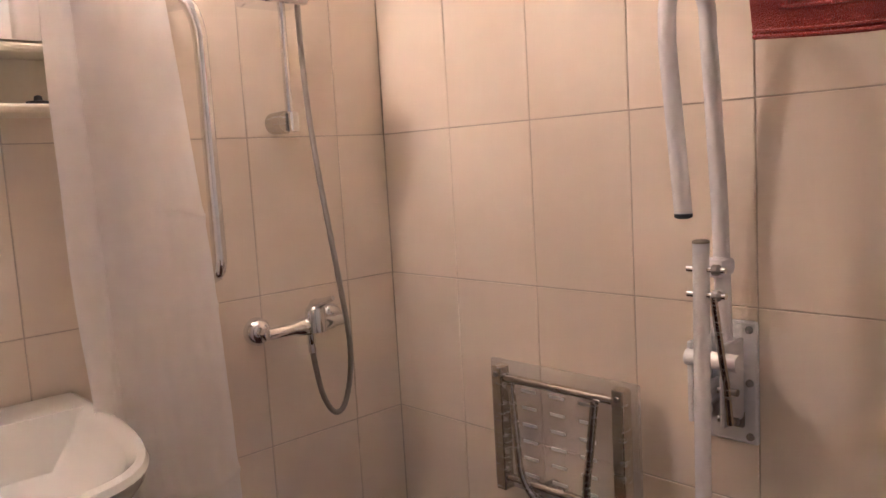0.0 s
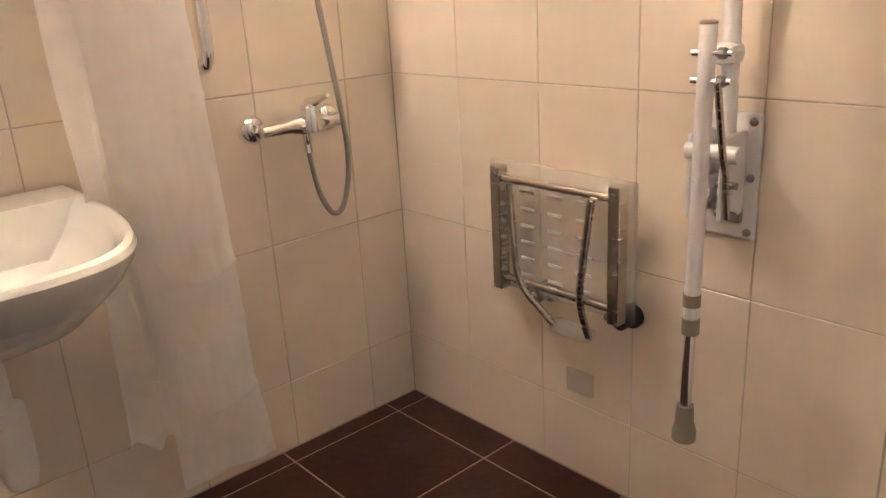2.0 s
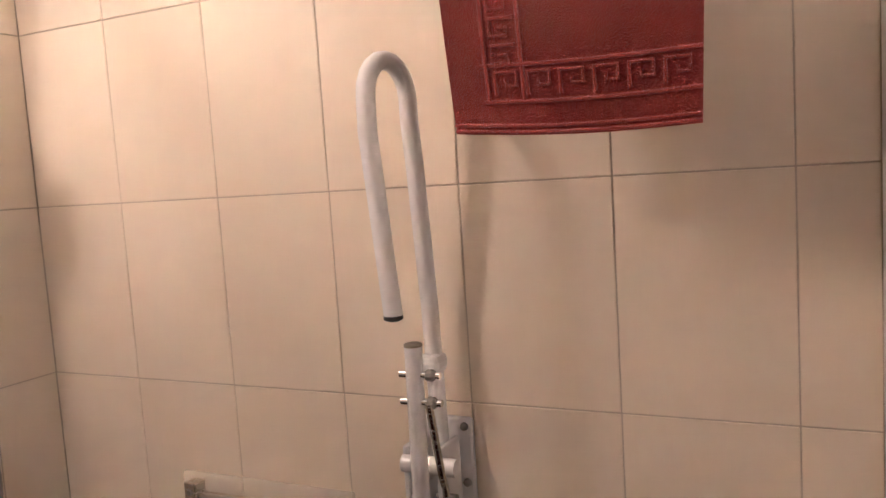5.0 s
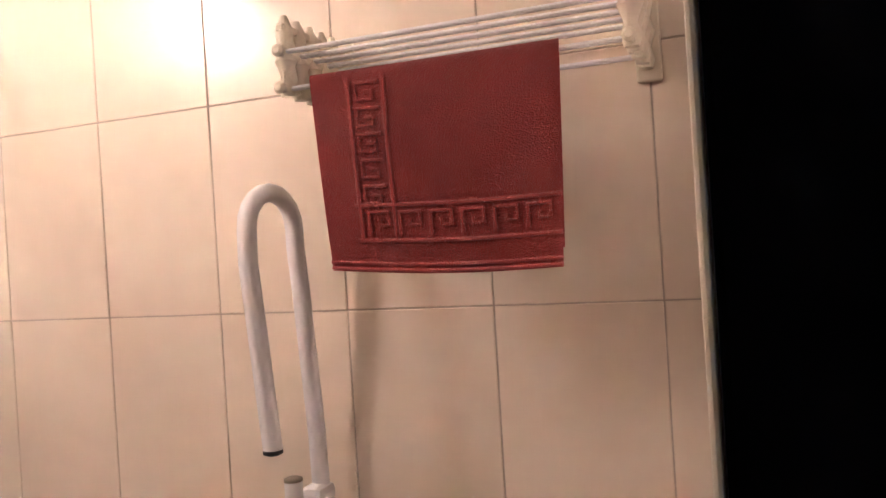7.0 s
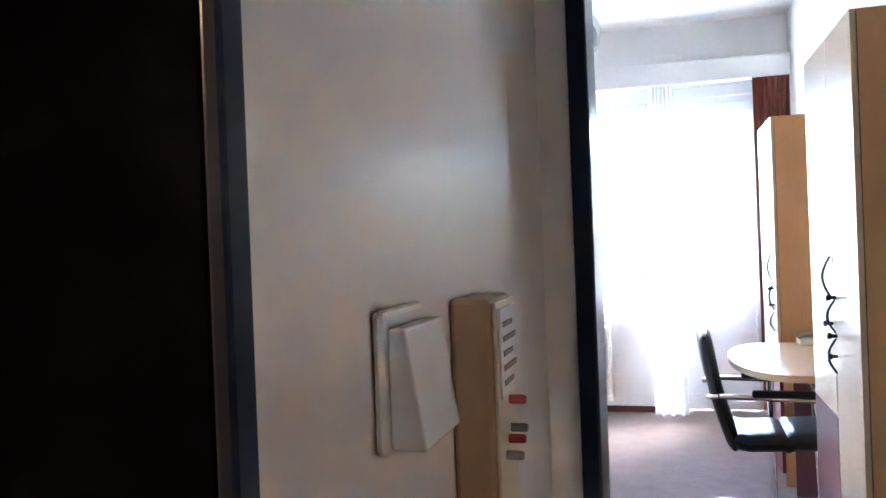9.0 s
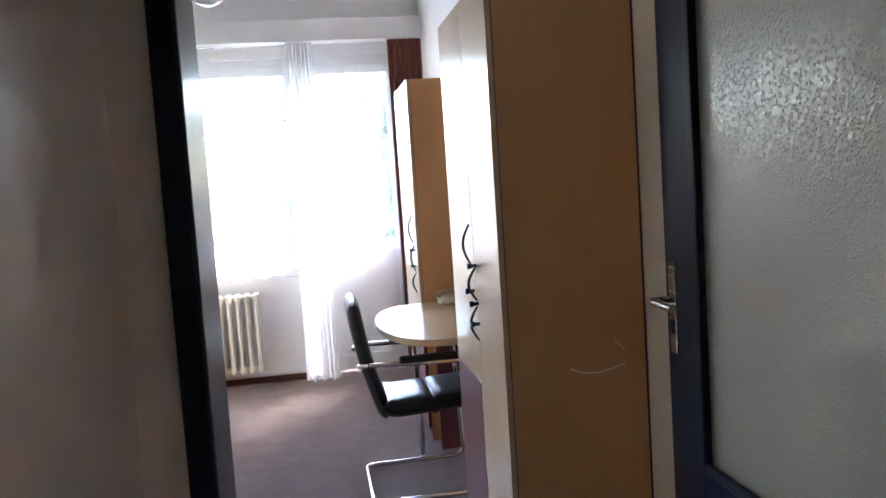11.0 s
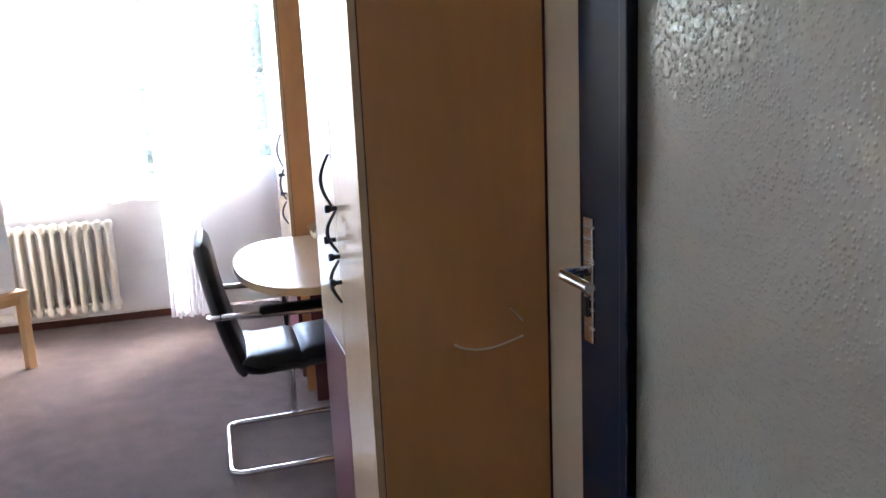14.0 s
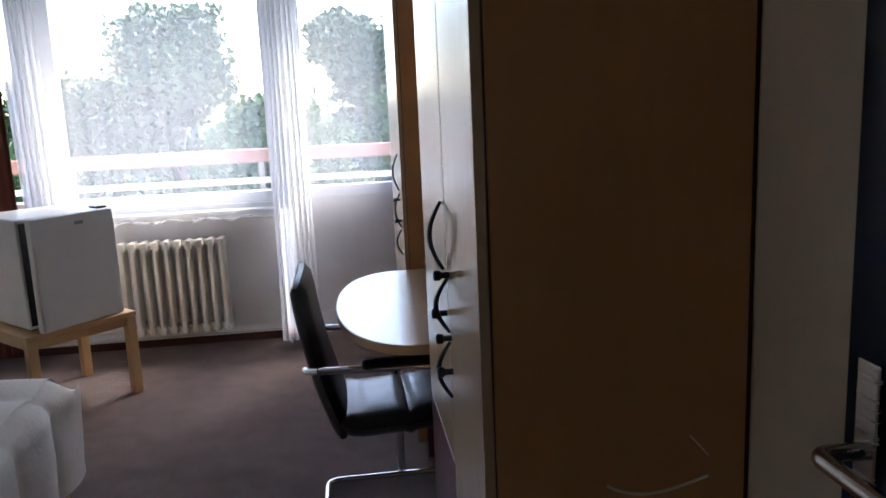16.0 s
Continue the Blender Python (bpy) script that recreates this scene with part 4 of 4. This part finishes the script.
def bow_handle(parent, x, y, z0, z1, m=DARK_HANDLE):
    pts = []
    for k in range(13):
        s = k / 12
        pts.append((x, y + 0.002 + 0.024 * math.sin(math.pi * s), z0 + (z1 - z0) * s))
    return part("handle", tube(pts, [0.0048 - 0.002 * abs(2 * k / 12 - 1) + 0.0005 for k in range(13)], 8), m, parent, "dark bow handle", True)


def knob(parent, x, y, z):
    return part("lock_knob", lathe([(0.006, 0), (0.006, 0.014), (0.010, 0.018), (0.010, 0.028), (0.006, 0.031)], (x, y, z), "y", 12), DARK_HANDLE, parent, "", True)


def wardrobe(x0, x1, front, depth_y, height, label, lower, handles, knobs, split):
    t = thing("wardrobe", ((x0 + x1) / 2, (front + depth_y) / 2, 0), label, "wardrobe", "fitted wardrobes")
    f = front - 0.02
    part("side", box((x0, depth_y, 0), (x0 + 0.02, f, height), 0.0015), BEECH, t, "beech laminate side panel")
    part("side", box((x1 - 0.02, depth_y, 0), (x1, f, height), 0.0015), BEECH, t)
    part("top", box((x0 + 0.0205, depth_y, height - 0.02), (x1 - 0.0205, f, height), 0.001), BEECH, t)
    part("back", box((x0 + 0.0205, depth_y, 0.0), (x1 - 0.0205, depth_y + 0.006, height - 0.0205)), BEECH, t)
    part("plinth", box((x0 + 0.0205, f - 0.03, 0), (x1 - 0.0205, f - 0.012, 0.07)), WINE if lower else BEECH, t)
    part("edge_band", box((x0, f + 0.0005, 0.0), (x0 + 0.018, f + 0.0025, height), 0.0005), BROWN_EDGE, t, "dark edging strip")
    if lower:
        dl = part("drawer_front", box((x0 + 0.002, f + 0.003, 0.075), (x1 - 0.002, front, split - 0.002), 0.002), WINE, t, "wine red lower front")
        du = part("door", box((x0 + 0.002, f + 0.003, split + 0.002), (x1 - 0.002, front, height), 0.002), BEECH_FRONT, t, "pale beech door")
    else:
        du = part("door", box((x0 + 0.001, f + 0.003, 0.075), (x1 - 0.002, front, height), 0.002), BEECH_FRONT, t, "pale beech door")
    for x, z0, z1 in handles:
        bow_handle(du, x, front, z0, z1)
    for x, z in knobs:
        knob(du, x, front, z)
    return t


w1 = wardrobe(WX0, WXS, WF, ROOM_R + 0.012, WH, "tall beech wardrobe with pale glossy door beside the blue door", False, [(3.078, 1.075, 1.18), (3.078, 0.945, 1.055)], [(3.068, 1.188), (3.068, 1.066), (3.068, 1.0)], 0)
w2 = wardrobe(WXS + 0.002, WX1, WF, ROOM_R + 0.012, WH, "tall beech cupboard with wine red lower front", True, [(3.135, 1.185, 1.318)], [(3.125, 1.10)], 0.80)
w3 = wardrobe(4.985, 5.60, -0.885, ROOM_R + 0.012, 2.045, "tall beech cupboard with dark bow handles behind the desk", True, [(5.12, 1.13, 1.29), (5.09, 0.97, 1.12), (5.08, 0.85, 0.96)], [(5.10, 1.09), (5.08, 1.0)], 0.70)
solid("trim_filler_panel", box((2.30, ROOM_R + 0.0005, 0), (2.7485, ROOM_R + 0.012, 2.03), 0.002), CREAM_PANEL, "cream filler panel between wardrobe and door", "panel", kind="structure")
# shade of the gap between wardrobe and filler panel, laid on as a dark strip
part("gap_shade", box((WX0 - 0.0015, ROOM_R + 0.0125, 0), (WX0 - 0.0002, ROOM_R + 0.019, WH)), BROWN_EDGE, w1, "strip coloured dark for the shade in the gap along the back edge")
# curved scuffs on the near side panel
def scuff_line(pts, r):
    return solid("scuff_mark", tube(pts, r, 6), SCUFF, "pale curved scuff on the beech wardrobe side", "scuff")


scuff_line([(WX0 - 0.0008, -1.015 - 0.165 * k / 14, 0.905 - 0.020 * math.sin(math.pi * (k / 14) ** 0.8)) for k in range(15)], 0.0026)
scuff_line([(WX0 - 0.0006, -1.15 - 0.03 * k / 4, 0.975 - 0.035 * k / 4) for k in range(5)], 0.0016)


def desk():
    x0, x1, yb, tip = 3.88, 4.98, ROOM_R + 0.012, -0.585
    cx, hw = (x0 + x1) / 2, (x1 - x0) / 2
    t = thing("desk", (cx, -0.9, 0), "beech desk with a rounded end between the wardrobes", "desk")
    out = [(x0, yb), (x1, yb)]
    for k in range(29):
        a = math.pi * k / 28
        out.append((cx + hw * math.cos(a), -0.93 + (tip + 0.93) * math.sin(a) ** 0.6))
    part("top", prism(out, 0.768, 0.80, 0.005), BEECH_TOP, t)
    part("leg_panel", box((x1 - 0.16, yb + 0.01, 0.0), (x1 - 0.14, -0.93, 0.7675), 0.002), WINE, t, "wine red side panel")
    part("leg_panel", box((x1 - 0.10, yb + 0.01, 0.0), (x1 - 0.03, -0.965, 0.7675), 0.002), BEECH, t, "beech upright panel")
    part("leg", tube([(cx + 0.25, -0.80, 0.0), (cx + 0.25, -0.80, 0.7675)], 0.018, 12), CHROME, t, "chrome leg", True)


desk()


def telephone():
    t = thing("telephone", (4.90, -1.05, 0.80), "cream desk telephone with handset on the beech desk", "telephone")
    b = box((4.84, -1.12, 0.8005), (4.96, -0.97, 0.835), 0.012)
    part("body", b, CREAM_PLASTIC, t)
    part("handset", tube([(4.87, -0.965, 0.842), (4.87, -0.985, 0.86), (4.872, -1.05, 0.868), (4.872, -1.11, 0.862), (4.87, -1.13, 0.845)], [0.020, 0.017, 0.014, 0.017, 0.021], 12), BOX_BROWN, t, "brown handset", True)
    part("keypad", box((4.90, -1.10, 0.8355), (4.95, -1.0, 0.839), 0.001), GREY_METAL, t)


telephone()


def chair():
    t = thing("cantilever_chair", (4.40, -0.72, 0), "black leather cantilever chair with chrome frame and padded arms", "chair")
    xa, xb = 4.135, 4.655
    r = 0.0125
    # one bent tube: floor runners, uprights, arms
    path = [(xa, -0.52, 0.66), (xa, -0.995, 0.645), (xa, -1.02, 0.02), (xa, -0.50, 0.02), (xb, -0.50, 0.02), (xb, -1.02, 0.02), (xb, -0.995, 0.645), (xb, -0.52, 0.66)]
    part("frame", tube(rounded(path, 0.06), r, 12), CHROME, t, "bent chrome tube frame", True)
    part("back_tube", tube(rounded([(xa, -0.52, 0.66), (xa + 0.02, -0.48, 0.655), (xa + 0.05, -0.475, 0.65)], 0.02), r, 10), CHROME, t, smooth=True)
    part("back_tube", tube(rounded([(xb, -0.52, 0.66), (xb - 0.02, -0.48, 0.655), (xb - 0.05, -0.475, 0.65)], 0.02), r, 10), CHROME, t, smooth=True)
    for x in (xa, xb):
        part("arm_pad", box((x - 0.022, -0.93, 0.655), (x + 0.022, -0.66, 0.690), 0.012), BLACK_PLASTIC, t, "black arm pad")

    def pad(f, name, label, thick):
        def g(u, v):
            p = Vector(f(u, v))
            e = 0.01
            n = (Vector(f(min(1, u + e), v)) - Vector(f(max(0, u - e), v))).cross(Vector(f(u, min(1, v + e))) - Vector(f(u, max(0, v - e)))).normalized()
            return p, n

        b = bmesh.new()
        k = 20
        rim = lambda s: 1 - (2 * s - 1) ** 8
        top = [[b.verts.new(g(i / k, j / k)[0] + g(i / k, j / k)[1] * thick * (0.15 + 0.35 * min(rim(i / k), rim(j / k)) ** 0.5)) for j in range(k + 1)] for i in range(k + 1)]
        low = [[b.verts.new(g(i / k, j / k)[0] - g(i / k, j / k)[1] * thick * (0.15 + 0.35 * min(rim(i / k), rim(j / k)) ** 0.5)) for j in range(k + 1)] for i in range(k + 1)]
        for i in range(k):
            for j in range(k):
                b.faces.new((top[i][j], top[i + 1][j], top[i + 1][j + 1], top[i][j + 1]))
                b.faces.new((low[i][j], low[i][j + 1], low[i + 1][j + 1], low[i + 1][j]))
        for i in range(k):
            b.faces.new((top[i][0], low[i][0], low[i + 1][0], top[i + 1][0]))
            b.faces.new((top[i][k], top[i + 1][k], low[i + 1][k], low[i][k]))
            b.faces.new((top[0][i], top[0][i + 1], low[0][i + 1], low[0][i]))
            b.faces.new((top[k][i], low[k][i], low[k][i + 1], top[k][i + 1]))
        bmesh.ops.recalc_face_normals(b, faces=b.faces[:])
        return part(name, b, LEATHER, t, label, True)

    def seat_f(u, v):
        x = xa + 0.04 + (xb - xa - 0.08) * u
        y = -0.58 - 0.47 * v
        s = math.sin(math.pi * u) ** 0.4 * 0.014
        q = -0.010 if abs(v - 0.5) < 0.03 else 0.0
        return (x, y, 0.415 + 0.025 * v + s + q + 0.03 * max(0, 0.12 - v) / 0.12)

    def back_f(u, v):
        x = xa + 0.045 + (xb - xa - 0.09) * u
        z = 0.40 + 0.55 * v
        y = -0.585 + 0.125 * v + 0.02 * math.sin(math.pi * v) - 0.012 * math.sin(math.pi * u) ** 0.5
        return (x, y, z - 0.02 * (2 * u - 1) ** 4 * v)

    pad(seat_f, "seat", "padded black leather seat", 0.085)
    pad(back_f, "backrest", "padded black leather backrest", 0.065)


chair()


def radiator():
    t = thing("radiator", (6.74, 0.45, 0.12), "cream cast-iron column radiator under the window", "radiator")
    y, n = 0.150, 10
    for k in range(n):
        yy = y + 0.068 * k
        b = bmesh.new()
        for dx in (-0.045, 0.0, 0.045):
            tube([(6.755 + dx, yy, 0.16), (6.755 + dx, yy, 0.69)], 0.016, 8, b)
        box((6.692, yy - 0.024, 0.115), (6.818, yy + 0.024, 0.175), 0.018, b)
        box((6.692, yy - 0.024, 0.665), (6.818, yy + 0.024, 0.725), 0.018, b)
        part("section", b, RADIATOR, t, smooth=True)
    for z in (0.145, 0.695):
        part("manifold", tube([(6.755, 0.15, z), (6.755, 0.77, z)], 0.022, 12), RADIATOR, t, smooth=True)
        part("end_plug", lathe([(0.025, 0.0), (0.020, 0.014)], (6.755, 0.143, z), "y", 8), RADIATOR, t)
    part("pipe", tube(rounded([(6.755, 0.77, 0.145), (6.755, 1.05, 0.145), (6.78, 1.6, 0.15), (6.80, 2.4, 0.15)], 0.03), 0.011, 10), RADIATOR, t, smooth=True)
    for y in (0.22, 0.70):
        part("bracket", box((6.80, y - 0.012, 0.16), (WIN_X - 0.0005, y + 0.012, 0.19), 0.002), GREY_METAL, t)


radiator()


TABLE_SPOT = Matrix.Translation((6.0, 0.94, 0)) @ Matrix.Rotation(radians(-45), 4, "Z")


def turned(bm, m=TABLE_SPOT):
    bmesh.ops.transform(bm, matrix=m, verts=bm.verts[:])
    return bm


def small_table():
    t = thing("side_table", (6.0, 0.94, 0), "pale birch low square table carrying a small fridge", "table")
    a, h, w = 0.295, 0.462, 0.05
    part("top", turned(box((-a, -a, h - 0.03), (a, a, h), 0.005)), PINE, t)
    for x in (-a + 0.004, a - w - 0.004):
        for y in (-a + 0.004, a - w - 0.004):
            part("leg", turned(box((x, y, 0.0), (x + w, y + w, h - 0.0305), 0.004)), PINE, t)
    k = a - w - 0.005
    for p, q in (((-k, -a + 0.012), (k, -a + 0.03)), ((-k, a - 0.03), (k, a - 0.012)), ((-a + 0.012, -k), (-a + 0.03, k)), ((a - 0.03, -k), (a - 0.012, k))):
        part("apron", turned(box((*p, h - 0.075), (*q, h - 0.0305), 0.002)), PINE, t)


small_table()


def fridge():
    z0, z1 = 0.472, 1.03
    t = thing("mini_fridge", (6.0, 0.94, 0.4625), "small off-white fridge with its door ajar on a table", "fridge")
    part("cabinet", turned(box((-0.235, -0.215, z0), (0.235, 0.25, z1), 0.010)), FRIDGE, t)
    for x in (-0.2, 0.2):
        for y in (-0.18, 0.22):
            part("foot", turned(lathe([(0.014, 0), (0.014, 0.012)], (x, y, 0.4625), sides=10)), BLACK_RUBBER, t)
    part("gasket", turned(box((-0.225, -0.226, z0 + 0.02), (0.225, -0.2155, z1 - 0.02), 0.004)), BLACK_RUBBER, t, "dark door gasket")
    swing = TABLE_SPOT @ Matrix.Translation((0.235, -0.229, 0)) @ Matrix.Rotation(radians(8), 4, "Z")
    door = part("door", turned(box((-0.47, -0.048, z0 - 0.004), (0.0, 0.0, z1 + 0.006), 0.010), swing), FRIDGE, t, "off-white door standing ajar")
    part("badge", turned(box((-0.235, -0.0495, z1 - 0.052), (-0.185, -0.0478, z1 - 0.034)), swing), PRINT_GREY, door)
    part("hinge", turned(box((0.165, -0.25, z1 + 0.0065), (0.225, -0.17, z1 + 0.018), 0.004)), BLACK_PLASTIC, t)
    part("hose", turned(tube(rounded([(0.236, 0.10, z1 - 0.02), (0.262, 0.12, z1 - 0.12), (0.262, 0.16, z0 + 0.05)], 0.03), 0.006, 8)), WHITE_PLASTIC, t, "white mains cable", True)


fridge()


def bed():
    t = thing("bed", (4.0, 1.5, 0), "bed covered with a rumpled cream quilted bedspread", "bed")
    x0, x1, y0, y1, h = 2.85, 4.80, 0.50, 1.42, 0.50

    def f(u, v):
        # profile across: floor, up the side, over the top, down the far side
        x = x0 + (x1 - x0) * u
        s = v
        if s < 0.3:
            y, z = y0 - 0.02, 0.10 + (h - 0.10) * s / 0.3
        elif s < 0.7:
            y, z = y0 + (y1 - y0) * (s - 0.3) / 0.4, h
        else:
            y, z = y1 + 0.02, h - (h - 0.10) * (s - 0.7) / 0.3
        e = 0.07
        if h - z < e and (y <= y0 or y >= y1):
            k = (1 - (h - z) / e) ** 2
            y += (0.05 if y <= y0 else -0.05) * k
        dome = 0.02 * math.sin(math.pi * min(1, max(0, (s - 0.3) / 0.4))) if 0.3 < s < 0.7 else 0
        quilt = 0.022 * abs(math.sin(9 * x)) ** 0.6 + 0.008 * noise.noise(Vector((x * 7, y * 7, z * 7))) + 0.016 * noise.noise(Vector((x * 2.5, y * 2.5, z * 3)))
        out = -1 if s < 0.3 else 1
        if s < 0.3 or s > 0.7:
            y += (quilt if s > 0.7 else -quilt) * 1.3
        else:
            z += quilt
        drop = max(0, (u - 0.93) / 0.07)
        z -= 0.06 * drop ** 3 if 0.28 < s < 0.72 else 0
        return (x, y, z + dome)

    b = sheet(f, 90, 70)
    g = sheet(lambda u, v: (x1 + 0.012 * math.sin(9 * u * 2) * v + 0.006, y0 + 0.02 + (y1 - y0 - 0.04) * u, (h - 0.045) * (1 - v) + 0.10 * v), 30, 16)
    join(b, g)
    part("bedspread", b, BEDSPREAD, t, "rumpled cream quilted cover", True)
    part("base", box((x0 + 0.03, y0 + 0.03, 0.0), (x1 - 0.03, y1 - 0.03, h - 0.06), 0.01), PINE, t)


bed()


def curtain(name, y0, y1, z0, z1, x, folds, depth, material, label, lean=0.0, flare=0.0, group=""):
    rng = random.Random(int(abs(y0 * 1000)) + folds)
    ph = [rng.random() * 6.28 for _ in range(4)]

    def f(u, v):
        z = z1 + (z0 - z1) * v
        y = y0 + (y1 - y0) * u + lean * v + flare * (u - 0.5) * v
        a = 2 * math.pi * folds * (u + 0.012 * math.sin(9 * u + ph[1]))
        d = depth * (math.sin(a + ph[0]) + 0.4 * math.sin(2.3 * a + ph[2])) * (0.7 + 0.3 * v)
        return (x + d, y + 0.3 * depth * math.cos(a), z + 0.008 * math.sin(a * 0.5 + ph[3]) * v)

    t = thing(name, (x, (y0 + y1) / 2, z0), label, "curtain", group)
    part("cloth", sheet(f, max(40, folds * 12), 24), material, t, smooth=True)
    part("hem", tube([f(k / 160, 0.992) for k in range(161)], 0.004, 5), SHEER_DENSE if "sheer" in material.name else material, t)
    part("heading", tube([f(k / 160, 0.006) for k in range(161)], 0.005, 5), SHEER_DENSE if "sheer" in material.name else material, t)
    return t


CX = WIN_X - 0.085
curtain("sheer_curtain", -0.24, 1.12, 0.825, 2.585, CX - 0.005, 11, 0.016, SHEER, "short white sheer curtain across the window", group="sheer curtains")
curtain("sheer_curtain", -1.10, -0.40, 0.02, 2.585, CX + 0.02, 6, 0.016, SHEER, "long white sheer curtain across the balcony door", group="sheer curtains")
curtain("sheer_curtain", -0.42, -0.22, 0.012, 2.585, CX - 0.055, 7, 0.022, SHEER_DENSE, "long white sheer curtain gathered into folds", flare=0.06, group="sheer curtains")
curtain("sheer_curtain", 1.12, 1.34, 0.93, 2.585, CX - 0.02, 6, 0.022, SHEER_DENSE, "white sheer curtain gathered beside the fridge", lean=-0.03, group="sheer curtains")
curtain("drape", -1.245, -0.985, 0.05, 2.585, CX - 0.075, 6, 0.018, DRAPE, "red-brown drape gathered behind the cupboard", group="drapes")
curtain("drape", 1.33, 1.75, 0.05, 2.585, CX - 0.045, 8, 0.018, DRAPE, "red-brown drape gathered beside the window", group="drapes")
solid("curtain_track", box((CX - 0.09, ROOM_R + 0.01, 2.588), (CX + 0.04, 2.6, 2.599), 0.002), WHITE_PLASTIC, "white curtain track under the pelmet", "curtain track")


def pendant():
    t = thing("ceiling_lamp", (4.7, 0.16, TOP), "ceiling lamp with clear glass globes and bare bulbs", "ceiling lamp")
    part("canopy", lathe([(0.06, 0), (0.058, -0.02), (0.02, -0.05)], (4.7, 0.20, TOP - 0.0005), sides=20), CHROME, t, smooth=True)
    for x, y, z in ((4.70, 0.105, 2.545), (4.95, 0.13, 2.57)):
        part("stem", tube([(4.7, 0.20, TOP - 0.04), (x, y, z + 0.13)], 0.006, 8), CHROME, t)
        part("socket", lathe([(0.022, 0.13), (0.026, 0.12), (0.026, 0.07), (0.018, 0.06)], (x, y, z), sides=16), WHITE_PLASTIC, t, smooth=True)
        part("bulb", lathe([(0.012, 0.06), (0.018, 0.04), (0.028, 0.01), (0.026, -0.012), (0.012, -0.028), (0.002, -0.031)], (x, y, z), sides=16), LAMP_GLOW, t, smooth=True)
        g = bmesh.new()
        bmesh.ops.create_uvsphere(g, u_segments=28, v_segments=18, radius=0.115)
        bmesh.ops.translate(g, vec=(x, y, z), verts=g.verts[:])
        top = [v for v in g.verts if v.co.z > z + 0.108]
        bmesh.ops.delete(g, geom=top, context="VERTS")
        bmesh.ops.solidify(g, geom=g.faces[:], thickness=0.003)
        gl = part("globe", g, GLASS_GLOBE, t, "clear glass globe", True)
        gl.visible_shadow = False


GLASS_GLOBE = bpy.data.materials.new("clear_globe_glass")
GLASS_GLOBE.use_nodes = True
gg = GLASS_GLOBE.node_tree.nodes["Principled BSDF"]
gg.inputs["Roughness"].default_value, gg.inputs["Transmission Weight"].default_value, gg.inputs["IOR"].default_value = 0.02, 1.0, 1.45
pendant()

# ---- tiles, piece by piece ----
tile_cache = {}


def tile_mesh(sx, sy, sz, material):
    key = (round(sx, 4), round(sy, 4), round(sz, 4), material.name)
    if key not in tile_cache:
        b = bmesh.new()
        bmesh.ops.create_cube(b, size=1)
        for v in b.verts:
            v.co = Vector((v.co.x * sx, v.co.y * sy, v.co.z * sz))
        bmesh.ops.bevel(b, geom=b.edges[:], offset=0.0012, segments=1, affect="EDGES")
        me = bpy.data.meshes.new("tile")
        b.to_mesh(me)
        b.free()
        me.materials.append(material)
        tile_cache[key] = me
    return tile_cache[key]


def tile(me, at, parent, tilt):
    ob = new("tile", me)
    ob.matrix_basis = Matrix.Translation(at) @ tilt
    ob.parent = parent


trng = random.Random(11)
G = 0.0024
zs = [0.0, 0.203] + [0.203 + 0.3945 * k for k in range(1, 7)]
zs[-1] = min(zs[-1], BTOP)
ys = [BY] + [1.434 - 0.2715 * k for k in range(0, 6)] + [DOOR_IN]
for z0, z1 in zip(zs, zs[1:]):
    for ya, yb in zip(ys, ys[1:]):
        if ya - yb > 0.01 and z1 - z0 > 0.01:
            w, h = ya - yb - G, z1 - z0 - G
            tl = Euler((0, radians(trng.uniform(-0.12, 0.12)), radians(trng.uniform(-0.12, 0.12)))).to_matrix().to_4x4()
            tile(tile_mesh(0.010, w, h, TILE), (BX + 0.005, (ya + yb) / 2, (z0 + z1) / 2), wall_seat, tl)
xs = [BX] + [1.279 - 0.2738 * k for k in range(0, 10)]
for z0, z1 in zip(zs, zs[1:]):
    for xa, xb in zip(xs, xs[1:]):
        if z1 - z0 > 0.01:
            w, h = xa - xb - G, z1 - z0 - G
            tl = Euler((radians(trng.uniform(-0.12, 0.12)), 0, radians(trng.uniform(-0.12, 0.12)))).to_matrix().to_4x4()
            tile(tile_mesh(w, 0.010, h, TILE), ((xa + xb) / 2, BY + 0.005, (z0 + z1) / 2), wall_shower, tl)
fx = [BX] + [1.32 - 0.366 * k for k in range(0, 8)]
fy = [BY] + [1.637 - 0.366 * k for k in range(0, 5)] + [DOOR_IN]
for xa, xb in zip(fx, fx[1:]):
    for ya, yb in zip(fy, fy[1:]):
        if ya - yb > 0.01:
            tile(tile_mesh(xa - xb - 0.006, ya - yb - 0.006, 0.012, FLOOR_TILE), ((xa + xb) / 2, (ya + yb) / 2, -0.006), floor, Matrix())
